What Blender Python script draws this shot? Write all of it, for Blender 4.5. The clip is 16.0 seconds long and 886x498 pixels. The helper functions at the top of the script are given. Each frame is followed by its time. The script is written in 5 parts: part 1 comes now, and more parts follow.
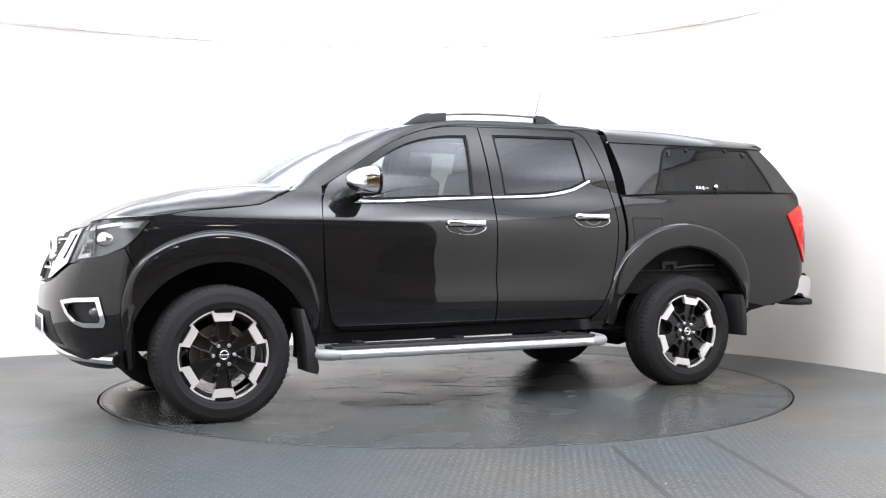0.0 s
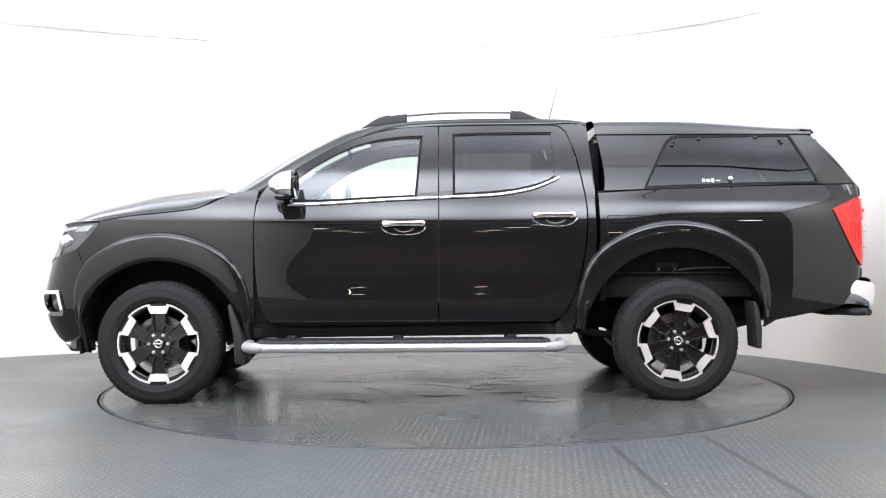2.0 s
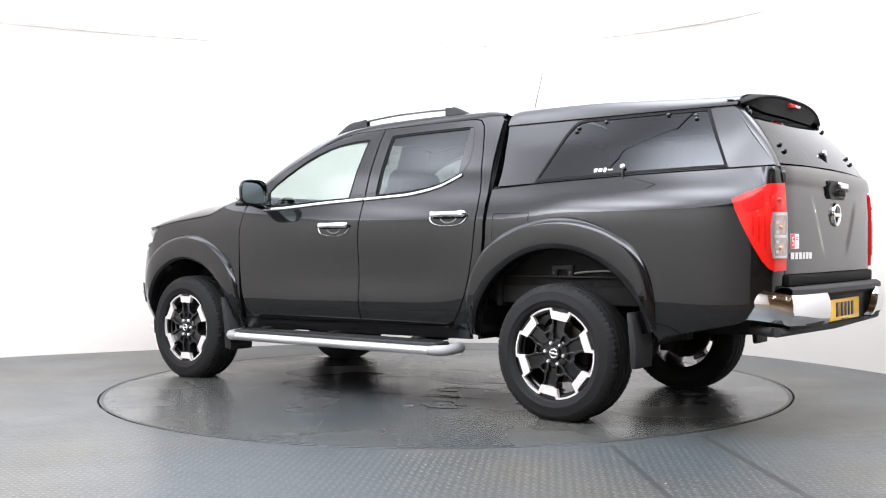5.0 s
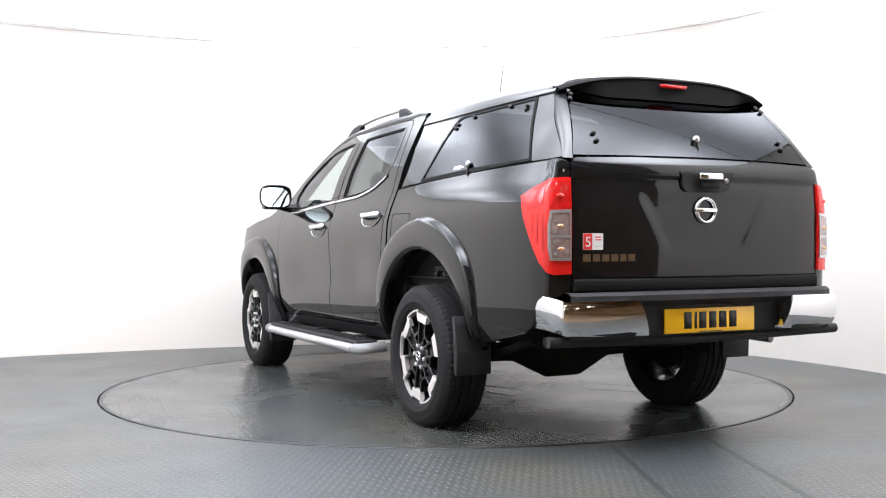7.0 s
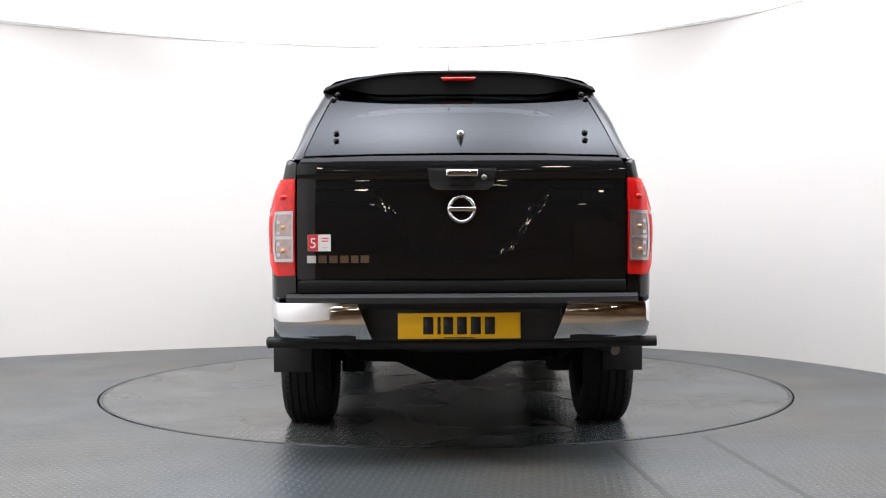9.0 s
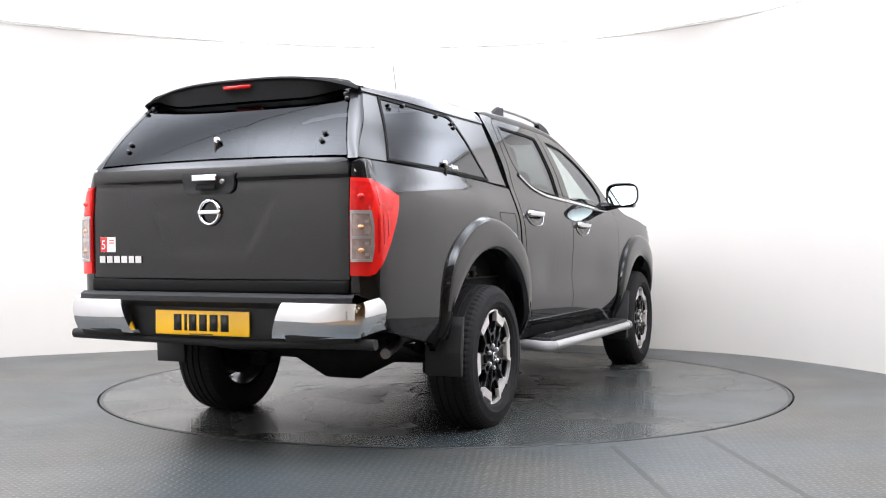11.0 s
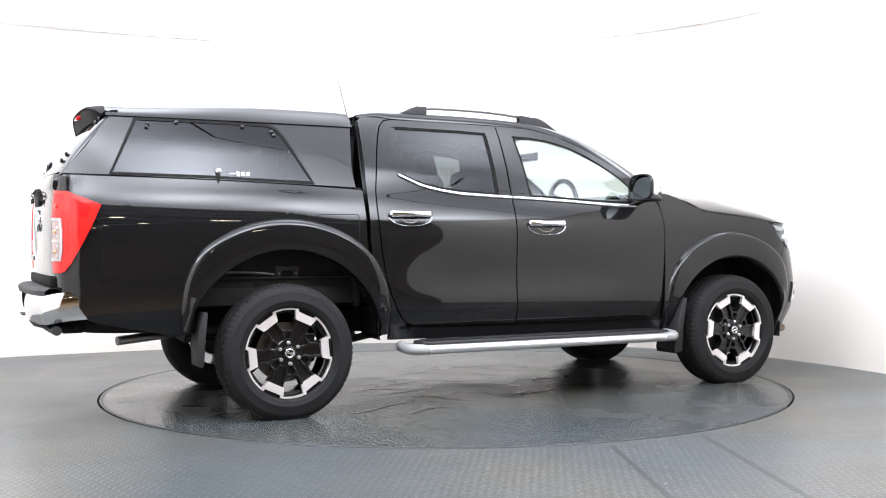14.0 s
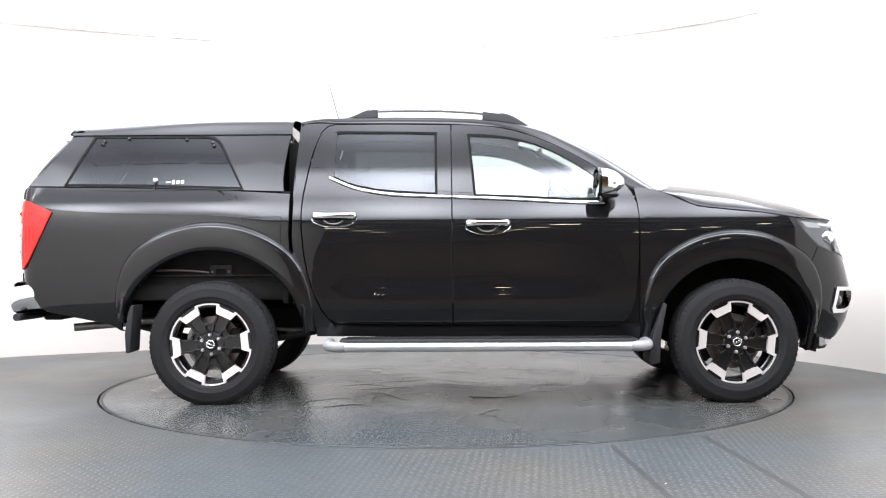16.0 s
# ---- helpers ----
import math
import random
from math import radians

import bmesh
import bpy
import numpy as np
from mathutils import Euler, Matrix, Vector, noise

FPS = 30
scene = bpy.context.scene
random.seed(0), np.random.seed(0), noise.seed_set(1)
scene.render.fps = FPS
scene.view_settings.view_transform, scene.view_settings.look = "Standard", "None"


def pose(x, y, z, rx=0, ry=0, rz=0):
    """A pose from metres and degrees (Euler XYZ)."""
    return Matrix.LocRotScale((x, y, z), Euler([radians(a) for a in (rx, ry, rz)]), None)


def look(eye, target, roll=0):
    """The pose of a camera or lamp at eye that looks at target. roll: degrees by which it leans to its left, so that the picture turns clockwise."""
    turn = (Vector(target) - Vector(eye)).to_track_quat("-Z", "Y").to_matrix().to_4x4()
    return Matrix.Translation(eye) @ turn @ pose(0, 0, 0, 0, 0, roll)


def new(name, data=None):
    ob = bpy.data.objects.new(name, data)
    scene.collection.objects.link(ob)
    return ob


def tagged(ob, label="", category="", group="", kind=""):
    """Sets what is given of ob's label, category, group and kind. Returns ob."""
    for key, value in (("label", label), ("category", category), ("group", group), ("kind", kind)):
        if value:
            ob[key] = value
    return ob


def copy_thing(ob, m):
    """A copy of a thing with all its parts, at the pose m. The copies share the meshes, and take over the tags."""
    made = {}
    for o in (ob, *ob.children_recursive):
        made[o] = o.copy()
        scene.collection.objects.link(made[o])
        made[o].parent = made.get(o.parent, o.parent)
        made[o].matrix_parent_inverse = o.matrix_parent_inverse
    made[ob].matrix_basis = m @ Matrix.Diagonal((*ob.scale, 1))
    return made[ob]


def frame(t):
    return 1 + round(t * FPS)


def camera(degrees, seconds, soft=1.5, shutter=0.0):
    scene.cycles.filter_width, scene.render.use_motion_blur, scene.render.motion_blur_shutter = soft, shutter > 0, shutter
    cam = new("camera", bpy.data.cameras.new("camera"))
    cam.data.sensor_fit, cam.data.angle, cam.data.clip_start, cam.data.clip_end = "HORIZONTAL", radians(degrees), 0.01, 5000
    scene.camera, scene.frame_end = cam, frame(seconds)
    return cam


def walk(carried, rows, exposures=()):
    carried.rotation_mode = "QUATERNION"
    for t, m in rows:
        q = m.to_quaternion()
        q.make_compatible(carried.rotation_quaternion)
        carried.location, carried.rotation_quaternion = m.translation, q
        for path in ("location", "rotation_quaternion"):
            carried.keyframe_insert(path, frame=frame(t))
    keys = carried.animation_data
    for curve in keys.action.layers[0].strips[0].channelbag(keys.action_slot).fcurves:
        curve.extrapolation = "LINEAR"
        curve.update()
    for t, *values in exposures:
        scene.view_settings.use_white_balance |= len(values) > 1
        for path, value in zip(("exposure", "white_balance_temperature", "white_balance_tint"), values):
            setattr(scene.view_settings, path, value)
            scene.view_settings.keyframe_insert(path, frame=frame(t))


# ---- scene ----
# camera on a tripod in front of a round photo studio with a turntable
EYE = Vector((0.0, -6.922, 0.9315))
FORWARD = Vector((-0.00185, 1.0, -0.00056))
cam = camera(47.81, 16.0, soft=1.1)
walk(cam, [(0.0, look(EYE, EYE + FORWARD, -0.29)), (16.0, look(EYE, EYE + FORWARD, -0.29))],
     exposures=[(0.0, -0.10), (1.5, -0.04), (3.5, 0.02), (6.0, -0.06), (7.0, -0.15), (8.0, -0.36), (9.0, -0.55), (10.0, -0.48), (12.5, -0.10), (14.5, 0.06), (16.0, 0.06)])

# turning angle of the turntable, degrees, by seconds
TURN_T = [0.0, 1.5, 3.5, 6.0, 7.0, 8.0, 9.0, 10.0, 12.5, 14.5, 16.0]
TURN_A = [206.18, 187.1, 161.35, 129.17, 116.35, 103.55, 90.74, 78.08, 45.76, 19.66, -0.11]
AXIS = (-0.171, 0.040)      # the turntable's axis in the truck's own space
DISC_R = 2.268

# ---- light ----
world = bpy.data.worlds.new("world")
scene.world = world
world.use_nodes = True
world.node_tree.nodes["Background"].inputs[0].default_value = (0.5, 0.55, 0.6, 1)
world.node_tree.nodes["Background"].inputs[1].default_value = 0.02
CEILING_GLOW = 3.85
LAMP_GLOW = 52.0


# ---- materials ----
def mat(name, color, rough=0.5, metal=0.0, vary=0.0, scale=30.0, bump=0.0, bump_scale=200.0, coat=0.0,
        rough_vary=0.0, ior=1.5, coat_rough=0.03, spec=0.5):
    m = bpy.data.materials.new(name)
    m.use_nodes = True
    nt = m.node_tree
    b = nt.nodes["Principled BSDF"]
    b.inputs["Base Color"].default_value = (*color, 1)
    b.inputs["Roughness"].default_value = rough
    b.inputs["Metallic"].default_value = metal
    b.inputs["IOR"].default_value = ior
    b.inputs["Specular IOR Level"].default_value = spec
    b.inputs["Coat Weight"].default_value = coat
    b.inputs["Coat Roughness"].default_value = coat_rough
    tc = nt.nodes.new("ShaderNodeTexCoord")
    if vary or rough_vary:
        n = nt.nodes.new("ShaderNodeTexNoise")
        n.inputs["Scale"].default_value = scale
        n.inputs["Detail"].default_value = 6
        nt.links.new(tc.outputs["Object"], n.inputs["Vector"])
        if vary:
            mx = nt.nodes.new("ShaderNodeMix")
            mx.data_type = "RGBA"
            mx.inputs[6].default_value = (*[c * (1 - vary) for c in color], 1)
            mx.inputs[7].default_value = (*[min(1, c * (1 + vary)) for c in color], 1)
            nt.links.new(n.outputs["Fac"], mx.inputs[0])
            nt.links.new(mx.outputs[2], b.inputs["Base Color"])
        if rough_vary:
            r = nt.nodes.new("ShaderNodeMapRange")
            r.inputs["From Min"].default_value, r.inputs["From Max"].default_value = 0.3, 0.7
            r.inputs["To Min"].default_value = max(0.0, rough - rough_vary)
            r.inputs["To Max"].default_value = rough + rough_vary
            nt.links.new(n.outputs["Fac"], r.inputs["Value"])
            nt.links.new(r.outputs[0], b.inputs["Roughness"])
    if bump:
        n2 = nt.nodes.new("ShaderNodeTexNoise")
        n2.inputs["Scale"].default_value = bump_scale
        n2.inputs["Detail"].default_value = 4
        nt.links.new(tc.outputs["Object"], n2.inputs["Vector"])
        bp = nt.nodes.new("ShaderNodeBump")
        bp.inputs["Strength"].default_value = bump
        bp.inputs["Distance"].default_value = 0.002
        nt.links.new(n2.outputs["Fac"], bp.inputs["Height"])
        nt.links.new(bp.outputs[0], b.inputs["Normal"])
    return m


def glow(name, color, strength):
    m = bpy.data.materials.new(name)
    m.use_nodes = True
    nt = m.node_tree
    nt.nodes.clear()
    e = nt.nodes.new("ShaderNodeEmission")
    e.inputs[0].default_value = (*color, 1)
    e.inputs[1].default_value = strength
    o = nt.nodes.new("ShaderNodeOutputMaterial")
    nt.links.new(e.outputs[0], o.inputs[0])
    return m


def glass(name, tint, gloss=0.06, gloss_rough=0.01):
    """Thin pane: clear or tinted, with a real reflection on it."""
    m = bpy.data.materials.new(name)
    m.use_nodes = True
    nt = m.node_tree
    nt.nodes.clear()
    o = nt.nodes.new("ShaderNodeOutputMaterial")
    mix = nt.nodes.new("ShaderNodeMixShader")
    lw = nt.nodes.new("ShaderNodeLayerWeight")
    lw.inputs[0].default_value = 0.5
    pw = nt.nodes.new("ShaderNodeMath")
    pw.operation = "POWER"
    pw.inputs[1].default_value = 5.0
    nt.links.new(lw.outputs["Facing"], pw.inputs[0])
    fr = nt.nodes.new("ShaderNodeMath")
    fr.operation = "MULTIPLY_ADD"
    fr.inputs[1].default_value = 1.0 - gloss
    fr.inputs[2].default_value = gloss
    nt.links.new(pw.outputs[0], fr.inputs[0])
    t = nt.nodes.new("ShaderNodeBsdfTransparent")
    t.inputs[0].default_value = (*tint, 1)
    g = nt.nodes.new("ShaderNodeBsdfGlossy")
    g.inputs["Color"].default_value = (0.94, 0.965, 1.0, 1)
    g.inputs["Roughness"].default_value = gloss_rough
    nt.links.new(fr.outputs[0], mix.inputs[0])
    nt.links.new(t.outputs[0], mix.inputs[1])
    nt.links.new(g.outputs[0], mix.inputs[2])
    nt.links.new(mix.outputs[0], o.inputs[0])
    return m


def tread_plate(name, color, rough, wet, relief=0.0045, scuff=2.6):
    """Dark grey tread floor: rows of small raised bars, worn and dusty patches, bar size in metres."""
    m = mat(name, color, rough)
    nt = m.node_tree
    b = nt.nodes["Principled BSDF"]
    tc = nt.nodes.new("ShaderNodeTexCoord")
    mp = nt.nodes.new("ShaderNodeMapping")
    mp.inputs["Rotation"].default_value = (0, 0, radians(6))
    mp.inputs["Scale"].default_value = (1 / 0.034, 1 / 0.034, 1)
    nt.links.new(tc.outputs["Object"], mp.inputs[0])
    sep = nt.nodes.new("ShaderNodeSeparateXYZ")
    nt.links.new(mp.outputs[0], sep.inputs[0])

    def op(kind, a, b=0.0, c=0.0):
        q = nt.nodes.new("ShaderNodeMath")
        q.operation = kind
        for i, val in enumerate((a, b, c)):
            if isinstance(val, (int, float)):
                q.inputs[i].default_value = val
            else:
                nt.links.new(val, q.inputs[i])
        return q.outputs[0]
    px, py = sep.outputs[0], sep.outputs[1]
    parity = op("FLOORED_MODULO", op("ADD", op("FLOOR", px), op("FLOOR", py)), 2.0)
    sign = op("MULTIPLY_ADD", parity, 2.0, -1.0)
    lx, ly = op("SUBTRACT", op("FRACT", px), 0.5), op("SUBTRACT", op("FRACT", py), 0.5)
    sl = op("MULTIPLY", ly, sign)
    along, across = op("MULTIPLY", op("ADD", lx, sl), 0.707), op("MULTIPLY", op("SUBTRACT", lx, sl), 0.707)
    e1, e2 = op("POWER", op("ABSOLUTE", op("DIVIDE", along, 0.55)), 2.0), op("POWER", op("ABSOLUTE", op("DIVIDE", across, 0.17)), 2.0)
    hgt = op("MAXIMUM", op("SUBTRACT", 1.0, op("ADD", e1, e2)), 0.0)
    # patches where the pattern is worn down
    wn = nt.nodes.new("ShaderNodeTexNoise")
    wn.inputs["Scale"].default_value, wn.inputs["Detail"].default_value = 0.8, 0
    nt.links.new(tc.outputs["Object"], wn.inputs["Vector"])
    worn = nt.nodes.new("ShaderNodeMapRange")
    worn.inputs["From Min"].default_value, worn.inputs["From Max"].default_value = 0.1, 0.8
    worn.inputs["To Min"].default_value, worn.inputs["To Max"].default_value = 0.35, 1.0
    nt.links.new(wn.outputs["Fac"], worn.inputs["Value"])
    hgt = op("MULTIPLY", hgt, worn.outputs[0])
    bp = nt.nodes.new("ShaderNodeBump")
    bp.inputs["Strength"].default_value = 0.5
    bp.inputs["Distance"].default_value = relief
    nt.links.new(hgt, bp.inputs["Height"])
    n = nt.nodes.new("ShaderNodeTexNoise")
    n.inputs["Scale"].default_value, n.inputs["Detail"].default_value = 1.3, 2
    nt.links.new(tc.outputs["Object"], n.inputs["Vector"])
    n2 = nt.nodes.new("ShaderNodeTexNoise")
    n2.inputs["Scale"].default_value, n2.inputs["Detail"].default_value = 14, 6
    nt.links.new(tc.outputs["Object"], n2.inputs["Vector"])
    r = nt.nodes.new("ShaderNodeMapRange")
    r.inputs["From Min"].default_value, r.inputs["From Max"].default_value = 0.1, 0.9
    r.inputs["To Min"].default_value, r.inputs["To Max"].default_value = rough - wet * 2, rough + wet * 1.6
    nt.links.new(n.outputs["Fac"], r.inputs["Value"])
    nt.links.new(r.outputs[0], b.inputs["Roughness"])
    mc = nt.nodes.new("ShaderNodeMix")
    mc.data_type = "RGBA"
    mc.inputs[6].default_value = (*[c * 0.72 for c in color], 1)
    mc.inputs[7].default_value = (*[c * 1.45 for c in color], 1)
    nt.links.new(n2.outputs["Fac"], mc.inputs[0])
    # dust: warm and cool patches, then scuffed bar tops
    md = nt.nodes.new("ShaderNodeMix")
    md.data_type, md.blend_type = "RGBA", "MULTIPLY"
    md.inputs[0].default_value = 1.0
    tint = nt.nodes.new("ShaderNodeMix")
    tint.data_type = "RGBA"
    tint.inputs[6].default_value = (0.96, 1.08, 1.14, 1)
    tint.inputs[7].default_value = (1.24, 1.14, 0.98, 1)
    n3 = nt.nodes.new("ShaderNodeTexNoise")
    n3.inputs["Scale"].default_value, n3.inputs["Detail"].default_value = 0.7, 3
    nt.links.new(tc.outputs["Object"], n3.inputs["Vector"])
    sharp = nt.nodes.new("ShaderNodeMapRange")
    sharp.inputs["From Min"].default_value, sharp.inputs["From Max"].default_value = 0.38, 0.62
    nt.links.new(n3.outputs["Fac"], sharp.inputs["Value"])
    nt.links.new(sharp.outputs[0], tint.inputs[0])
    nt.links.new(mc.outputs[2], md.inputs[6])
    nt.links.new(tint.outputs[2], md.inputs[7])
    top = nt.nodes.new("ShaderNodeMix")
    top.data_type, top.blend_type = "RGBA", "MULTIPLY"
    top.inputs[7].default_value = (scuff, scuff, scuff, 1)
    nt.links.new(md.outputs[2], top.inputs[6])
    nt.links.new(hgt, top.inputs[0])
    nt.links.new(top.outputs[2], b.inputs["Base Color"])
    nt.links.new(bp.outputs[0], b.inputs["Normal"])
    return m


M_PAINT = mat("black_paint", (0.0045, 0.0047, 0.0052), 0.5, coat=1.0, coat_rough=0.012, vary=0.15, scale=400, spec=0.05)
M_PAINT.node_tree.nodes["Principled BSDF"].inputs["Coat IOR"].default_value = 1.45
M_SATIN = mat("satin_black_paint", (0.009, 0.009, 0.010), 0.4, vary=0.1, scale=60, coat=0.9, coat_rough=0.05, spec=0.1)
M_PLASTIC = mat("black_plastic", (0.018, 0.018, 0.019), 0.62, spec=0.35, vary=0.25, scale=80, bump=0.25, bump_scale=700)
M_GLOSSBLACK = mat("gloss_black_trim", (0.006, 0.006, 0.006), 0.12)
M_RUBBER = mat("tyre_rubber", (0.014, 0.014, 0.0145), 0.75, spec=0.22, vary=0.3, scale=25, bump=0.3, bump_scale=300, rough_vary=0.1)
M_DARK = mat("underbody_black", (0.017, 0.0165, 0.016), 0.8, vary=0.4, scale=12, bump=0.3, spec=0.1)
M_SEAL = mat("rubber_seal", (0.012, 0.012, 0.012), 0.7, vary=0.2, scale=60, spec=0.08)
M_CHROME = mat("chrome", (0.74, 0.75, 0.77), 0.06, metal=1.0, rough_vary=0.03, scale=8)
M_ALU = mat("brushed_aluminium", (0.72, 0.72, 0.73), 0.42, metal=1.0, rough_vary=0.08, scale=40)
M_MACHINED = mat("machined_alloy", (0.84, 0.80, 0.785), 0.38, metal=0.55, rough_vary=0.06, scale=60)
M_WHEELBLACK = mat("gloss_black_alloy", (0.005, 0.005, 0.0055), 0.3, coat=0.6, coat_rough=0.08, spec=0.2)
M_STEPCAP = mat("grey_moulded_plastic", (0.30, 0.30, 0.305), 0.38, vary=0.1, scale=60, spec=0.5)
M_STEEL = mat("worn_steel", (0.22, 0.21, 0.20), 0.45, metal=1.0, vary=0.3, scale=40)
M_SEAT = mat("dark_seat_cloth", (0.03, 0.03, 0.032), 0.85, vary=0.3, scale=200, bump=0.4, bump_scale=900)
M_TRIM = mat("grey_cabin_trim", (0.09, 0.09, 0.09), 0.7, vary=0.1, scale=100, bump=0.2)
M_LINING = mat("grey_beige_lining", (0.20, 0.19, 0.17), 0.85, vary=0.08, scale=120)
M_HEADLINER = mat("pale_headliner", (0.45, 0.44, 0.41), 0.9, vary=0.05, scale=100)
M_RED = mat("red_lens", (0.66, 0.014, 0.011), 0.3, coat=0.7, vary=0.15, scale=14, spec=0.1)
M_REDDARK = mat("deep_red_lens", (0.56, 0.010, 0.010), 0.25, coat=0.8, vary=0.5, scale=40, spec=0.1)
M_AMBER = mat("amber_bulb", (0.62, 0.30, 0.12), 0.15, coat=1.0, vary=0.2, scale=60)
M_LENSDARK = mat("brown_clear_lens", (0.36, 0.27, 0.25), 0.2, metal=0.3, vary=0.6, scale=45, coat=1.0)
M_CLEAR = mat("silvered_bezel", (0.46, 0.46, 0.47), 0.28, metal=0.7, vary=0.2, scale=35, coat=0.5)
M_LAMPBOWL = mat("grey_lamp_bowl", (0.13, 0.135, 0.14), 0.28, metal=0.6, vary=0.4, scale=22)
M_LAMPGREY = mat("smoked_lamp", (0.05, 0.052, 0.055), 0.2, metal=0.2, vary=0.4, scale=14, coat=1.0)
M_YELLOW = mat("yellow_plate", (0.93, 0.52, 0.004), 0.35, vary=0.04, scale=40, coat=0.4)
M_BLACKINK = mat("black_ink", (0.012, 0.012, 0.012), 0.5)
M_WHITE = mat("white_plastic", (0.75, 0.75, 0.74), 0.4, vary=0.05)
M_REDSTICK = mat("red_sticker", (0.65, 0.03, 0.03), 0.4)
M_GREYINK = mat("pale_print", (0.6, 0.6, 0.6), 0.5)
M_WALL = mat("white_studio_wall", (0.835, 0.785, 0.725), 0.75, vary=0.03, scale=1.2, bump=0.08, bump_scale=6)
M_GARAGE = mat("garage_wall", (0.33, 0.215, 0.12), 0.8, vary=0.9, scale=0.7)
M_PARTITION = mat("tan_partition", (0.42, 0.30, 0.18), 0.7, vary=0.3, scale=1.5)
M_SHOPFLOOR = mat("dusty_concrete", (0.20, 0.135, 0.08), 0.5, vary=0.6, scale=0.8, rough_vary=0.15)
M_TRIMWHITE = mat("white_trim", (0.80, 0.78, 0.74), 0.6, vary=0.05)
M_GLASS = glass("window_glass", (0.74, 0.81, 0.78), 0.075)
M_PRIVACY = glass("privacy_glass", (0.17, 0.19, 0.185), 0.05)
M_CANOPYGLASS = glass("smoked_canopy_glass", (0.06, 0.068, 0.072), 0.038)
M_LAMPCOVER = glass("lamp_cover", (0.85, 0.87, 0.88))
M_MIRROR = mat("mirror_glass", (0.42, 0.48, 0.47), 0.02, metal=1.0)
M_FLOOR = tread_plate("grey_tread_floor", (0.049, 0.0505, 0.051), 0.36, 0.05, 0.0065)
M_DISC = tread_plate("turntable_tread", (0.0435, 0.046, 0.047), 0.27, 0.07, 0.003, 1.7)
M_SEAM = mat("dark_seam", (0.03, 0.032, 0.033), 0.4, vary=0.3, scale=20, bump=0.3, bump_scale=60)
M_WELD = mat("floor_weld", (0.038, 0.039, 0.039), 0.4, vary=0.5, scale=30, bump=0.3, bump_scale=60)
M_CEIL = glow("luminous_ceiling", (0.935, 0.968, 1.065), CEILING_GLOW)
_nt = M_CEIL.node_tree
_tc = _nt.nodes.new("ShaderNodeTexCoord")
_sep = _nt.nodes.new("ShaderNodeSeparateXYZ")
_nt.links.new(_tc.outputs["Object"], _sep.inputs[0])


def _op(kind, a, b=0.0, c=0.0):
    q = _nt.nodes.new("ShaderNodeMath")
    q.operation = kind
    for i, val in enumerate((a, b, c)):
        if isinstance(val, (int, float)):
            q.inputs[i].default_value = val
        else:
            _nt.links.new(val, q.inputs[i])
    return q.outputs[0]


# soft bright rows where the tubes sit behind the cloth, 1.9 m apart, in lengths of 1.5 m
_row = _op("MULTIPLY_ADD", _op("COSINE", _op("MULTIPLY", _op("ADD", _sep.outputs[1], 2.85), 2 * math.pi / 1.9)), 0.5, 0.5)
_col = _op("MULTIPLY_ADD", _op("COSINE", _op("MULTIPLY", _op("ADD", _sep.outputs[0], 0.35), 2 * math.pi / 1.5)), 0.25, 0.75)
_gain = _op("MULTIPLY_ADD", _op("MULTIPLY", _row, _col), 1.5, 0.45)
# glow raised over the front third, to brighten the reflections on the truck
_front = _nt.nodes.new("ShaderNodeMapRange")
_front.interpolation_type = "SMOOTHSTEP"
_front.inputs["From Min"].default_value, _front.inputs["From Max"].default_value = -1.5, -2.5
_front.inputs["To Min"].default_value, _front.inputs["To Max"].default_value = 1.0, 2.5
_nt.links.new(_sep.outputs[1], _front.inputs["Value"])
_gain = _op("MULTIPLY", _gain, _front.outputs[0])
_nt.links.new(_op("MULTIPLY", _gain, CEILING_GLOW), _nt.nodes["Emission"].inputs[1])
M_STRIP = glow("strip_light", (1.0, 0.86, 0.68), LAMP_GLOW)
M_REDLIGHT = glow("red_sign_light", (1.0, 0.03, 0.03), 6.0)


# ---- mesh helpers ----
def link(name, bm, material, parent=None, label="", smooth=True):
    me = bpy.data.meshes.new(name)
    bm.to_mesh(me)
    bm.free()
    me.materials.append(material)
    if smooth:
        for p in me.polygons:
            p.use_smooth = True
    ob = new(name, me)
    if parent is not None:
        ob.parent = parent
    if label:
        tagged(ob, label)
    return ob


def part(name, bm, material, parent, label="", smooth=True):
    return link(name, bm, material, parent, label, smooth)


def sharpen(bm, degrees=32):
    bm.normal_update()
    for e in bm.edges:
        if len(e.link_faces) == 2 and e.calc_face_angle(0) > radians(degrees):
            e.smooth = False
    return bm


def curve(pts):
    """Smooth monotone interpolation through (x, y) pairs."""
    xs = np.array([p[0] for p in pts], float)
    ys = np.array([p[1] for p in pts], float)
    h = np.diff(xs)
    d = np.diff(ys) / h
    m = np.zeros(len(xs))
    m[0], m[-1] = d[0], d[-1]
    for i in range(1, len(xs) - 1):
        if d[i - 1] * d[i] > 0:
            w1, w2 = 2 * h[i] + h[i - 1], h[i] + 2 * h[i - 1]
            m[i] = (w1 + w2) / (w1 / d[i - 1] + w2 / d[i])

    def f(x):
        x = min(max(x, xs[0]), xs[-1])
        i = min(int(np.searchsorted(xs, x, side="right")) - 1, len(h) - 1)
        t = (x - xs[i]) / h[i]
        return float((1 + 2 * t) * (1 - t) ** 2 * ys[i] + t * (1 - t) ** 2 * h[i] * m[i]
                     + t * t * (3 - 2 * t) * ys[i + 1] + t * t * (t - 1) * h[i] * m[i + 1])
    return f


